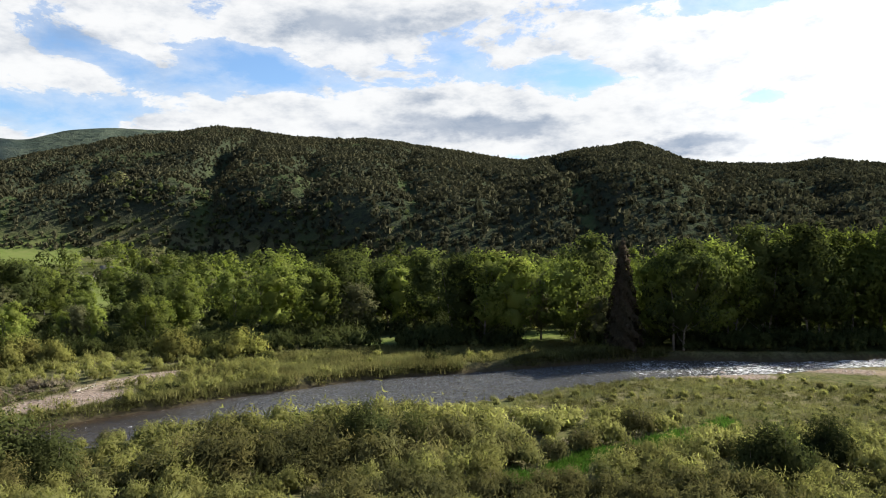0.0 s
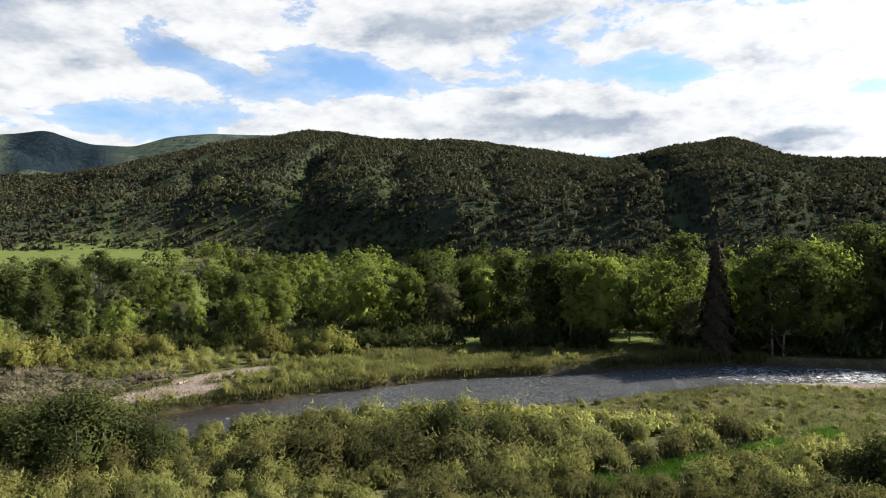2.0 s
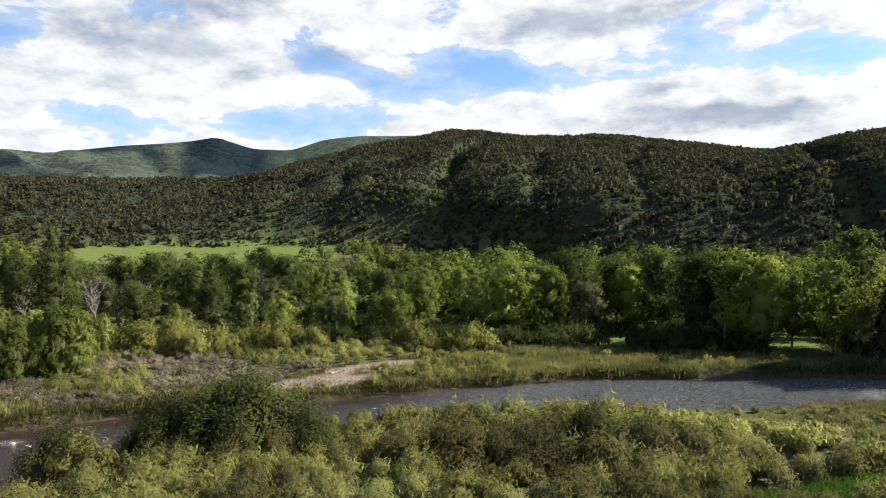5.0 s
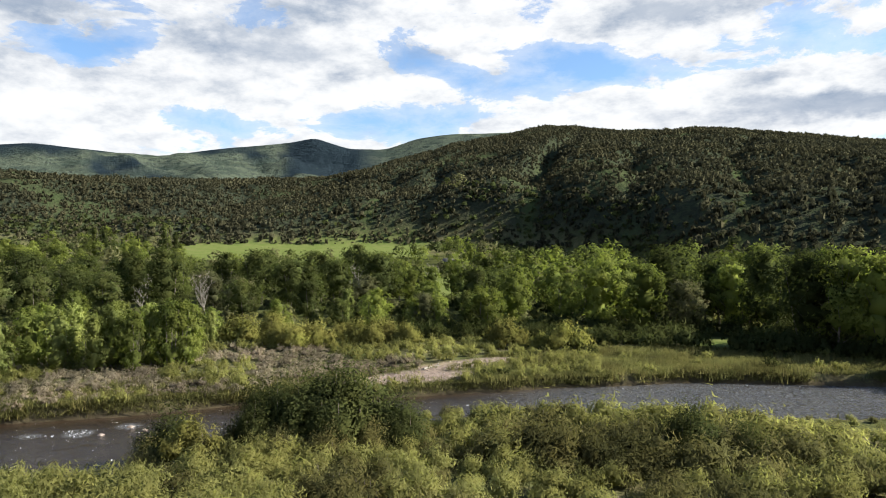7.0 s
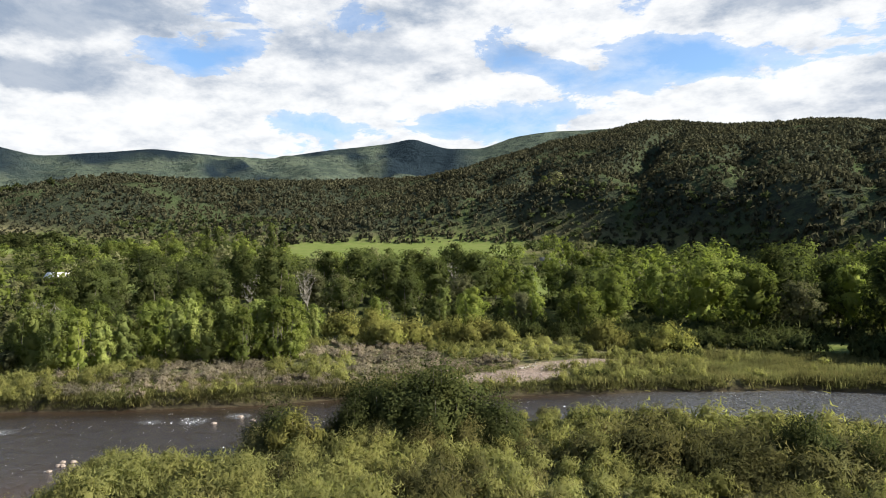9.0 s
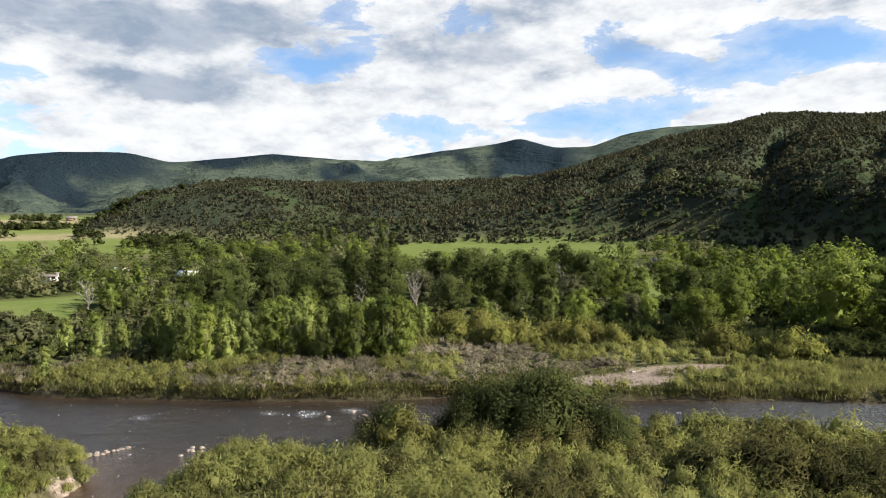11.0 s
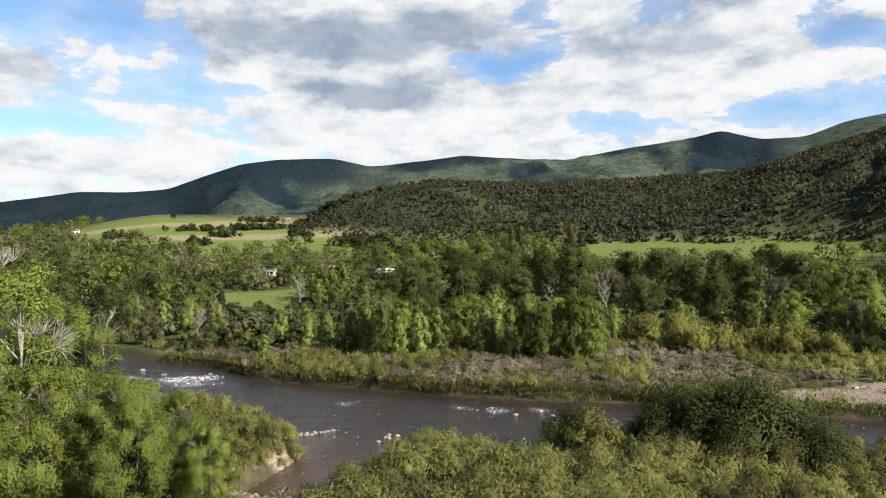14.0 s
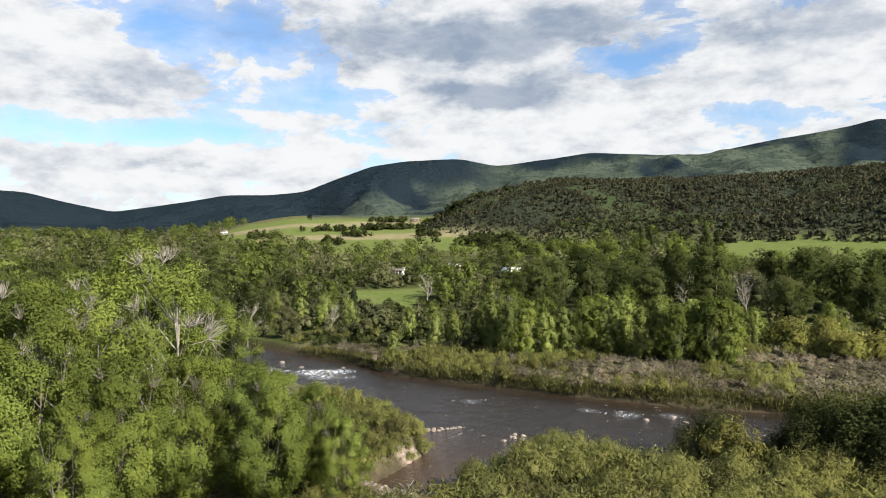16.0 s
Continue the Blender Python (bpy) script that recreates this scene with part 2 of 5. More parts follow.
def water_material():
    """Brown snow-melt water with ripples and a painted sky sheen, and broken white water and sun glitter where the mask
    asks for it.
    """
    m, n = material("river_water")
    geo = n.add("ShaderNodeNewGeometry").outputs["Position"]
    foam = n.add("ShaderNodeSeparateColor", {0: n.add("ShaderNodeVertexColor", layer_name="foam").outputs[0]})
    along = n.vec("MULTIPLY", n.add("ShaderNodeVectorRotate", {"Vector": geo, "Angle": radians(35)}, rotation_type="Z_AXIS").outputs[0], (1.0, 1.9, 1.0))
    w1 = n.noise(along, 0.4, 5.0, 0.62, 0.8).outputs["Fac"]
    w2 = n.noise(along, 2.6, 4.0, 0.6, 0.4).outputs["Fac"]
    height = n.math("ADD", w1, n.math("MULTIPLY", w2, 0.35))
    h = n.add("ShaderNodeBump", {"Strength": n.math("MULTIPLY", n.math("POWER", foam.outputs[2], 2.5), 1.0, clamp=True), "Distance": 1.5, "Height": height}).outputs[0]
    lace = n.noise(along, 1.5, 6.0, 0.68, 1.2).outputs["Fac"]
    white = n.step(n.math("ADD", lace, n.math("MULTIPLY", n.math("SUBTRACT", foam.outputs[0], 1.0), 0.28)), 0.545, 0.6)
    bed_and_sheen = n.mix(foam.outputs[1], (0.018, 0.013, 0.009, 1), (0.055, 0.032, 0.018, 1))
    bed_and_sheen = n.mix(n.math("MULTIPLY", w1, 0.6), bed_and_sheen, (0.022, 0.018, 0.014, 1))
    # sky sheen painted in: ripple tops on the choppy reach turn pale grey
    bed_and_sheen = n.mix(n.math("MULTIPLY", n.step(foam.outputs[2], 0.62, 0.88), n.step(w2, 0.36, 0.62)), bed_and_sheen, (0.12, 0.127, 0.13, 1))
    a = n.add("ShaderNodeBsdfPrincipled", {"Base Color": bed_and_sheen, "Roughness": n.math("ADD", 0.02, n.math("MULTIPLY", n.math("POWER", foam.outputs[2], 2.0), 0.12)), "IOR": 1.33, "Specular IOR Level": 0.5, "Normal": h}).outputs[0]
    b = n.add("ShaderNodeBsdfDiffuse", {0: (0.75, 0.77, 0.78, 1), "Normal": h}).outputs[0]
    n.add("ShaderNodeOutputMaterial", {0: n.add("ShaderNodeMixShader", {0: white, 1: a, 2: b}).outputs[0]})
    return m


GROUND = ground_material()
WATER = water_material()
BARK = rough_material("grey_bark", (0.075, 0.064, 0.05), (0.16, 0.14, 0.115), 2.5, 0.95, 0.8, 0.04)
PALE_WOOD = rough_material("bleached_wood", (0.15, 0.135, 0.11), (0.27, 0.25, 0.21), 3.0, 0.85, 0.5, 0.02)
STONE = rough_material("river_stone", (0.115, 0.09, 0.068), (0.22, 0.18, 0.15), 2.0, 0.8, 0.5, 0.03)
COTTON = leaf_material("cottonwood_leaf", (0.096, 0.122, 0.036), (0.2, 0.255, 0.04), 0.1, (1.2, 1.04, 0.85), 0.25, 0.42)
FRESH = leaf_material("fresh_cottonwood_leaf", (0.122, 0.148, 0.05), (0.21, 0.255, 0.05), 0.1, (1.15, 1.03, 0.9), 0.25, 0.4)
COTTON_DARK = leaf_material("dark_cottonwood_leaf", (0.046, 0.06, 0.023), (0.1, 0.128, 0.028), 0.1, (1.25, 1.06, 0.85), 0.25, 0.4)
NEAR_LEAF = leaf_material("near_cottonwood_leaf", (0.105, 0.137, 0.034), (0.16, 0.21, 0.036), 0.12, (1.2, 1.05, 0.85), 0.4, 0.28)
COTTON_GREY = leaf_material("budding_cottonwood_leaf", (0.085, 0.094, 0.046), (0.13, 0.14, 0.056), 0.1, (1.15, 1.0, 0.95), 0.25, 0.38)
WILLOW = leaf_material("willow_leaf", (0.138, 0.145, 0.054), (0.23, 0.243, 0.064), 0.12, (1.1, 1.0, 0.9), 0.16, 0.5)
WILLOW_DARK = leaf_material("alder_leaf", (0.033, 0.043, 0.017), (0.06, 0.077, 0.02), 0.12, (1.35, 1.12, 0.9), 0.3)
WILLOW_OLIVE = leaf_material("olive_shrub_leaf", (0.09, 0.091, 0.037), (0.148, 0.15, 0.044), 0.12, (1.2, 1.05, 0.9), 0.3)
WILLOW_GOLD = leaf_material("golden_willow_leaf", (0.135, 0.142, 0.052), (0.215, 0.224, 0.062), 0.12, (1.1, 1.0, 0.88), 0.25, 0.42)
WILLOW_GREY = leaf_material("budding_twig", (0.26, 0.215, 0.155), (0.31, 0.26, 0.17), 0.12, (0.82, 0.95, 0.85), 0.1, 0.42)
RUSH = leaf_material("fresh_rush", (0.045, 0.105, 0.016), (0.085, 0.18, 0.022), 0.15, (1.1, 1.0, 0.9))
REED = leaf_material("meadow_grass", (0.104, 0.112, 0.042), (0.165, 0.176, 0.056), 0.15, (1.25, 1.0, 1.0), 0.12)
NEEDLE = leaf_material("spruce_needle", (0.035, 0.045, 0.024), (0.03, 0.045, 0.018), 0.15, (1.0, 1.0, 1.0), 0.2, 0.15)
NEEDLE_RED = leaf_material("rusty_needle", (0.05, 0.034, 0.024), (0.05, 0.034, 0.02), 0.2, (0.7, 0.95, 0.95), 0.3, 0.15)
SCRUB = leaf_material("oak_brush_leaf", (0.028, 0.03, 0.02), (0.038, 0.041, 0.023), 0.12, (1.4, 1.25, 1.05), 0.012, 0.25)
SCRUB_GREEN = leaf_material("green_oak_leaf", (0.036, 0.048, 0.02), (0.052, 0.067, 0.022), 0.12, (1.25, 1.1, 0.95), 0.02, 0.3)

# ---- shape of the land ----
rng = np.random.default_rng(7)


def lattice(ix, iy, seed):
    h = (ix.astype(np.int64) * 374761393 + iy.astype(np.int64) * 668265263 + seed * 1274126177) & 0x7FFFFFFF
    h = ((h ^ (h >> 13)) * 1274126177) & 0x7FFFFFFF
    return ((h ^ (h >> 16)) & 0xFFFF) / 65535.0


def value_noise(x, y, seed=0):
    ix, iy = np.floor(x), np.floor(y)
    fx, fy = x - ix, y - iy
    fx, fy = fx * fx * (3 - 2 * fx), fy * fy * (3 - 2 * fy)
    a, b = lattice(ix, iy, seed), lattice(ix + 1, iy, seed)
    c, d = lattice(ix, iy + 1, seed), lattice(ix + 1, iy + 1, seed)
    return (a * (1 - fx) + b * fx) * (1 - fy) + (c * (1 - fx) + d * fx) * fy


def fbm(x, y, octaves=4, seed=0):
    s, amp, tot = 0.0, 1.0, 0.0
    for o in range(octaves):
        s = s + amp * value_noise(x * 2 ** o + 17.3 * o, y * 2 ** o - 9.1 * o, seed + o)
        tot += amp
        amp *= 0.5
    return s / tot


def smooth(v, lo, hi):
    k = np.clip((v - lo) / (hi - lo), 0, 1)
    return k * k * (3 - 2 * k)


def curve_through(points, steps=5):
    p = np.array(points, float)
    p = np.vstack([2 * p[0] - p[1], p, 2 * p[-1] - p[-2]])
    out = []
    for i in range(1, len(p) - 2):
        for s in range(steps):
            t = s / steps
            out.append(0.5 * (2 * p[i] + (p[i + 1] - p[i - 1]) * t + (2 * p[i - 1] - 5 * p[i] + 4 * p[i + 1] - p[i + 2]) * t * t
                              + (3 * p[i] - p[i - 1] - 3 * p[i + 1] + p[i + 2]) * t ** 3))
    out.append(p[-2])
    return np.array(out)


FAR_BANK = curve_through([
    (240, 190), (150, 145), (100, 119), (71, 111), (59, 109), (49, 109.5), (34, 112), (25.8, 110), (19, 108), (9.7, 104.5), (1, 101.8), (-11, 98),
    (-17.4, 93.5), (-22.7, 90), (-27.6, 87), (-33, 82), (-38, 78.5), (-42, 75), (-50, 69.5), (-57.4, 64), (-66, 54), (-73, 48), (-79, 43),
    (-85, 38.8), (-91.5, 34), (-98, 29.5), (-106, 27.5), (-114, 24.4), (-122, 20), (-133, 15.5), (-150, 9), (-190, 0), (-260, -20)])
NEAR_BANK = curve_through([
    (240, 168), (150, 127), (100, 106), (63.5, 99), (53.8, 97), (39.7, 93), (27.5, 90), (15.7, 86), (7, 81), (-9, 73.5), (-17, 70), (-22, 68.5),
    (-28, 66), (-35, 61), (-43, 51.5), (-45.5, 37), (-49.5, 33.5), (-54.5, 31.5), (-54.5, 28), (-51.5, 23.6), (-49.8, 21), (-47.5, 18),
    (-52.5, 13), (-56.5, 16.8), (-61.3, 21.2), (-68.4, 22.5), (-78, 21.8), (-86.6, 17.5), (-92.7, 15), (-110, 6.5), (-118, 4), (-135, -5),
    (-185, -18), (-260, -40)])
RIVER = np.vstack([FAR_BANK, NEAR_BANK[::-1]])
WATER_Z = -1.2


def river_distance(x, y):
    """Metres to the water's edge, below zero inside the river."""
    best = np.full(x.shape, 1e9)
    inside = np.zeros(x.shape, bool)
    a = RIVER
    b = np.roll(RIVER, -1, axis=0)
    for (x0, y0), (x1, y1) in zip(a, b):
        dx, dy = x1 - x0, y1 - y0
        t = np.clip(((x - x0) * dx + (y - y0) * dy) / (dx * dx + dy * dy + 1e-9), 0, 1)
        best = np.minimum(best, (x - x0 - t * dx) ** 2 + (y - y0 - t * dy) ** 2)
        if y0 != y1:
            inside ^= ((y0 > y) != (y1 > y)) & (x < (x1 - x0) * (y - y0) / (y1 - y0) + x0)
    return np.where(inside, -1, 1) * np.sqrt(best)


def table(rows):
    a = np.array(rows, float)
    return a[:, 0], a[:, 1]


# skyline of the scrub-covered ridge across the valley: bearing, elevation in degrees
NEAR_CREST = table([(-60, 4.5), (-40, 5.0), (-32.7, 5.25), (-29.3, 5.75), (-26.8, 5.5), (-21.3, 5.8), (-18.9, 6.5), (-17.2, 7.25), (-15.5, 7.9),
                    (-13.7, 7.55), (-11.9, 7.5), (-9.6, 7.2), (-6.7, 6.6), (-2.7, 7.3), (1, 7.9), (6.2, 8.55), (8.5, 8.45), (13, 8.7),
                    (15.6, 9.15), (18.2, 9.2), (20.2, 8.8), (25.6, 7.9), (30.3, 6.7), (34.9, 5.5), (40.3, 5.1), (45.8, 4.95), (54.6, 5.1),
                    (58.5, 5.4), (61.6, 5.05), (65.3, 4.4), (68.1, 3.3), (70, 2.2), (73, 0.6), (80, -0.5)])
NEAR_TOP = table([(-60, 900), (-20, 850), (-15, 760), (-6, 900), (8, 860), (18, 900), (30, 800), (45, 760), (58, 720), (70, 640), (80, 640)])
NEAR_FOOT = table([(-60, 250), (-10, 260), (8, 290), (20, 400), (32, 430), (45, 440), (60, 470), (70, 560), (80, 600)])
FAR_CREST = table([(-60, 3), (0, 5), (14, 8.2), (20.7, 8.95), (25.4, 8.95), (28.4, 8.65), (31.2, 7.7), (34, 7.7), (36.9, 8.6), (39.2, 8.1), (44.4, 7.6),
                   (49, 6.7), (53.6, 7.1), (57.2, 7.35), (60.7, 6.95), (64.9, 6.55), (67.8, 7.15), (72, 7.0), (75, 6.6), (77.8, 5.6),
                   (80.5, 4.5), (83.6, 4.2), (86.7, 4.15), (89.6, 3.6), (94.8, 2.75), (97.7, 3.4), (100.6, 4.15), (104, 4.3), (115, 3.2), (180, 3), (250, 3), (300, 3)])
FAR_TOP = table([(-60, 2770), (300, 2770)])


def knots(x, y, width=1.2):
    """A table read with its corners rounded off."""
    def read(a):
        s = 0.0
        for k, w in ((-width, 0.2), (-width / 2, 0.2), (0, 0.2), (width / 2, 0.2), (width, 0.2)):
            s = s + w * np.interp(a + k, x, y)
        return s
    return read


# gullies of the ridge: bearing at the foot and at the crest, half width in degrees, depth
GULLIES = [(19.6, 14, 1.3, 0.3), (32.6, 27, 1.2, 0.16), (27.4, 24.5, 0.8, 0.14), (-12.6, -7.5, 1.4, 0.3), (3.5, 0.5, 1.1, 0.16), (-22, -19, 1.4, 0.2),
           (11.2, 8, 1.1, 0.16), (43.5, 42, 1.0, 0.12), (52, 51, 1.0, 0.12), (-29.5, -26.5, 1.2, 0.2), (-5.0, -3.5, 0.9, 0.12), (37.5, 37, 0.7, 0.08)]
# foothills: bearing, distance, half width, height
KNOLLS = [(23.6, 455, 50, 14), (34.8, 500, 45, 10), (8.0, 350, 55, 9), (-8.5, 360, 50, 10), (-17, 380, 60, 12), (15, 430, 50, 8), (29.6, 480, 38, 8)]
crest_n, top_n, foot_n = knots(*NEAR_CREST, 0.5), knots(*NEAR_TOP, 4), knots(*NEAR_FOOT, 4)
crest_f, top_f = knots(*FAR_CREST, 0.5), knots(*FAR_TOP, 3)


def polar(x, y):
    az = np.degrees(np.arctan2(-x, y))
    return np.where(az < -60, az + 360, az), np.hypot(x, y)


def land(x, y, sd=None):
    """Height of the ground."""
    x, y = np.asarray(x, float), np.asarray(y, float)
    az, r = polar(x, y)
    sd = river_distance(x, y) if sd is None else sd
    z = 1.1 * (fbm(x / 26, y / 26, 3, 3) - 0.5) + 0.35 * (fbm(x / 4, y / 4, 3, 5) - 0.5)
    bench = smooth(az, 2, 26) * (1 - smooth(az, 115, 150))
    z = z + bench * (17.5 * smooth(r, 170, 470) + 14 * smooth(r, 420, 900) + 24 * smooth(r, 400, 820) * smooth(az, 52, 62) * (1 - smooth(az, 80, 92))) + (1 - bench) * 8 * smooth(r, 150, 320)
    # channel and banks
    z = np.where(sd > 0, WATER_Z + (z - WATER_Z) * smooth(sd, -0.1, 0.8), WATER_Z - np.minimum(1.0, -sd * 0.25) - 0.03)
    # scrub ridge
    foot, top = foot_n(az), top_n(az)
    zc = EYE + top * np.tan(np.radians(crest_n(az)))
    s = (r - foot) / (top - foot)
    wob = fbm(x / 170, y / 170, 3, 11) - 0.5
    up = zc - np.minimum(zc, z)
    c = np.clip(s, 0, 1)
    body = np.sin(np.pi * c) ** 0.8
    rib = 1 - np.abs(2 * fbm((x + 40 * wob) / 150, (y + 60 * wob) / 210, 4, 13) - 1) * 2.2
    fold = fbm(x / 45, y / 45, 4, 21) - 0.5
    carve = 0
    for a0, a1, wide, deep in GULLIES:
        carve = carve + 0.42 * deep * np.exp(-((az + 5 * wob - a0 - (a1 - a0) * c) / (wide * (1.25 - 0.6 * c))) ** 2)
    near = z + up * c ** 0.92 + up * body * (0.08 + 0.13 * (rib - 0.5) - carve) + body * 14 * fold
    for a0, q, wide, tall in KNOLLS:
        bx, by, _ = bearing(a0, q)
        near = near + tall * np.exp(-(((x - bx) ** 2 + (y - by) ** 2) / wide ** 2) ** 1.3) * smooth(s, 0, 0.1)
    near = np.where(s < 1, np.minimum(near, EYE + r * np.tan(np.radians(crest_n(az) * (0.7 + 0.3 * smooth(c, 0, 0.9))))), near)
    near = np.where(s > 1, zc - (r - top) * 0.22, near)
    near = near + np.where(s > 0.9, 5.0 * (fbm(x / 30, y / 30, 3, 31) - 0.5), 0)
    near = np.maximum(near, z)
    ridge = (s > 0) & ((az < 60) | (near > z) & (az < 80))
    z = np.where(ridge, near, z)
    # far hills
    tf = top_f(az)
    zf = EYE + tf * np.tan(np.radians(crest_f(az)))
    sf = (r - 950) / (tf - 950)
    rise = np.clip(sf, 0, 1) ** 1.35
    fold = 1 - np.abs(2 * fbm(x / 330, y / 330, 4, 47) - 1) * 1.6
    bump = np.sin(np.pi * np.clip(sf, 0, 1)) ** 0.7 * ((fbm(x / 420, y / 420, 5, 41) - 0.55) * 0.6 + 0.34 * (fold - 0.85) + 0.2 * (fbm(x / 120, y / 120, 4, 49) - 0.5))
    hill = z * 0 + 15 + (zf - 15) * np.clip(rise + bump * np.minimum(1, rise + .3), 0, 1.0)
    hill = np.where(sf > 1, zf - (r - tf) * 0.15, hill)
    z = np.where((sf > 0), np.maximum(z, np.minimum(hill, zf)), z)
    return z, sd, ridge


def mesh_of(name, verts, faces, normals=None, mat=None, smooth_it=False):
    me = bpy.data.meshes.new(name)
    faces = np.asarray(faces, np.int32)
    me.vertices.add(len(verts))
    me.vertices.foreach_set("co", np.asarray(verts, np.float32).ravel())
    me.loops.add(faces.size)
    me.loops.foreach_set("vertex_index", faces.ravel())
    me.polygons.add(len(faces))
    me.polygons.foreach_set("loop_start", np.arange(0, faces.size, faces.shape[1], dtype=np.int32))
    me.polygons.foreach_set("use_smooth", np.full(len(faces), smooth_it))
    me.update(calc_edges=True)
    if normals is not None:
        me.attributes.new("custom_normal", "FLOAT_VECTOR", "POINT").data.foreach_set("vector", np.asarray(normals, np.float32).ravel())
    if mat:
        me.materials.append(mat)
    return me


def colour_layer(me, name, rgba):
    layer = me.attributes.new(name, "FLOAT_COLOR", "POINT")
    layer.data.foreach_set("color", np.asarray(rgba, np.float32).ravel())


def in_sector(az, r, a0, a1, r0, r1, soft=1.0):
    return smooth(az, a0 - soft, a0) * (1 - smooth(az, a1, a1 + soft)) * smooth(r, r0 * 0.97, r0) * (1 - smooth(r, r1, r1 * 1.03))


# mown fields and lawns: bearings and distances of their sides
FIELDS = [(28, 47, 345, 450), (62.5, 78, 400, 720), (78, 86, 470, 720), (20.5, 27.5, 215, 262), (3.2, 6.4, 124, 135), (-9.5, -6, 120, 140), (71.5, 77.5, 195, 240), (48, 60, 250, 275)]


def fields(x, y):
    az, r = polar(x, y)
    az = az + 3.0 * (fbm(x / 40, y / 40, 2, 51) - 0.5)
    r = r * (1 + 0.12 * (fbm(x / 50, y / 50, 2, 53) - 0.5))
    m = 0
    for f in FIELDS:
        m = np.maximum(m, in_sector(az, r, *f))
    return m


def gravel_bars(x, y, sd):
    """Bare cobble bars beside the water."""
    n = fbm(x / 6, y / 6, 3, 61)
    m = 0
    for cx, cy, a, b, turn in ((-45, 81, 9, 5.5, -45), (-54, 70, 7, 2.0, -42), (-42, 92, 9, 3.4, -50), (-38, 99, 6, 2, -40), (-48.5, 76, 5, 2.6, -42), (36, 91, 9, 2, 0), (-49, 15, 5, 5, 0), (-58.5, 19.2, 2.0, 1.2, 60), (57, 94, 8, 2, 8)):
        c, s = math.cos(radians(turn)), math.sin(radians(turn))
        u, v = (x - cx) * c - (y - cy) * s, (x - cx) * s + (y - cy) * c
        m = np.maximum(m, 1 - smooth((u / a) ** 2 + (v / b) ** 2 + 0.9 * (n - 0.5), 0.6, 1.15))
    return np.maximum(m, (1 - smooth(sd, 0.05, 0.3 + 0.6 * n)) * 0.12)


def glades(x, y):
    """How open and green the slope is: gully bottoms and meadows among the brush."""
    az, r = polar(x, y)
    c = np.clip((r - foot_n(az)) / (top_n(az) - foot_n(az)), 0, 1)
    wob = fbm(x / 170, y / 170, 3, 11) - 0.5
    m = 0
    for a0, a1, wide, deep in GULLIES[:5]:
        if deep > 0.15:
            m = np.maximum(m, np.exp(-((az + 5 * wob - a0 - (a1 - a0) * c) / (wide * 0.42)) ** 2) * (1 - smooth(c, 0.3, 0.6)))
    patch = fbm(x / 80, y / 80, 5, 33)
    return np.maximum(m * smooth(patch, 0.3, 0.5), 0.6 * smooth(patch + 0.1 * smooth(c, 0.4, 0.8) * smooth(az, 0, 20), 0.64, 0.76))


def dry_strips(x, y):
    """Pale, mown strips of the bench fields."""
    az, r = polar(x, y)
    r = r + 14 * (fbm(x / 60, y / 60, 2, 57) - 0.5) + 1.2 * (az - 70)
    return np.maximum(smooth(r, 515, 520) * (1 - smooth(r, 560, 565)), smooth(r, 632, 636) * (1 - smooth(r, 668, 672))) * smooth(az, 62, 64)


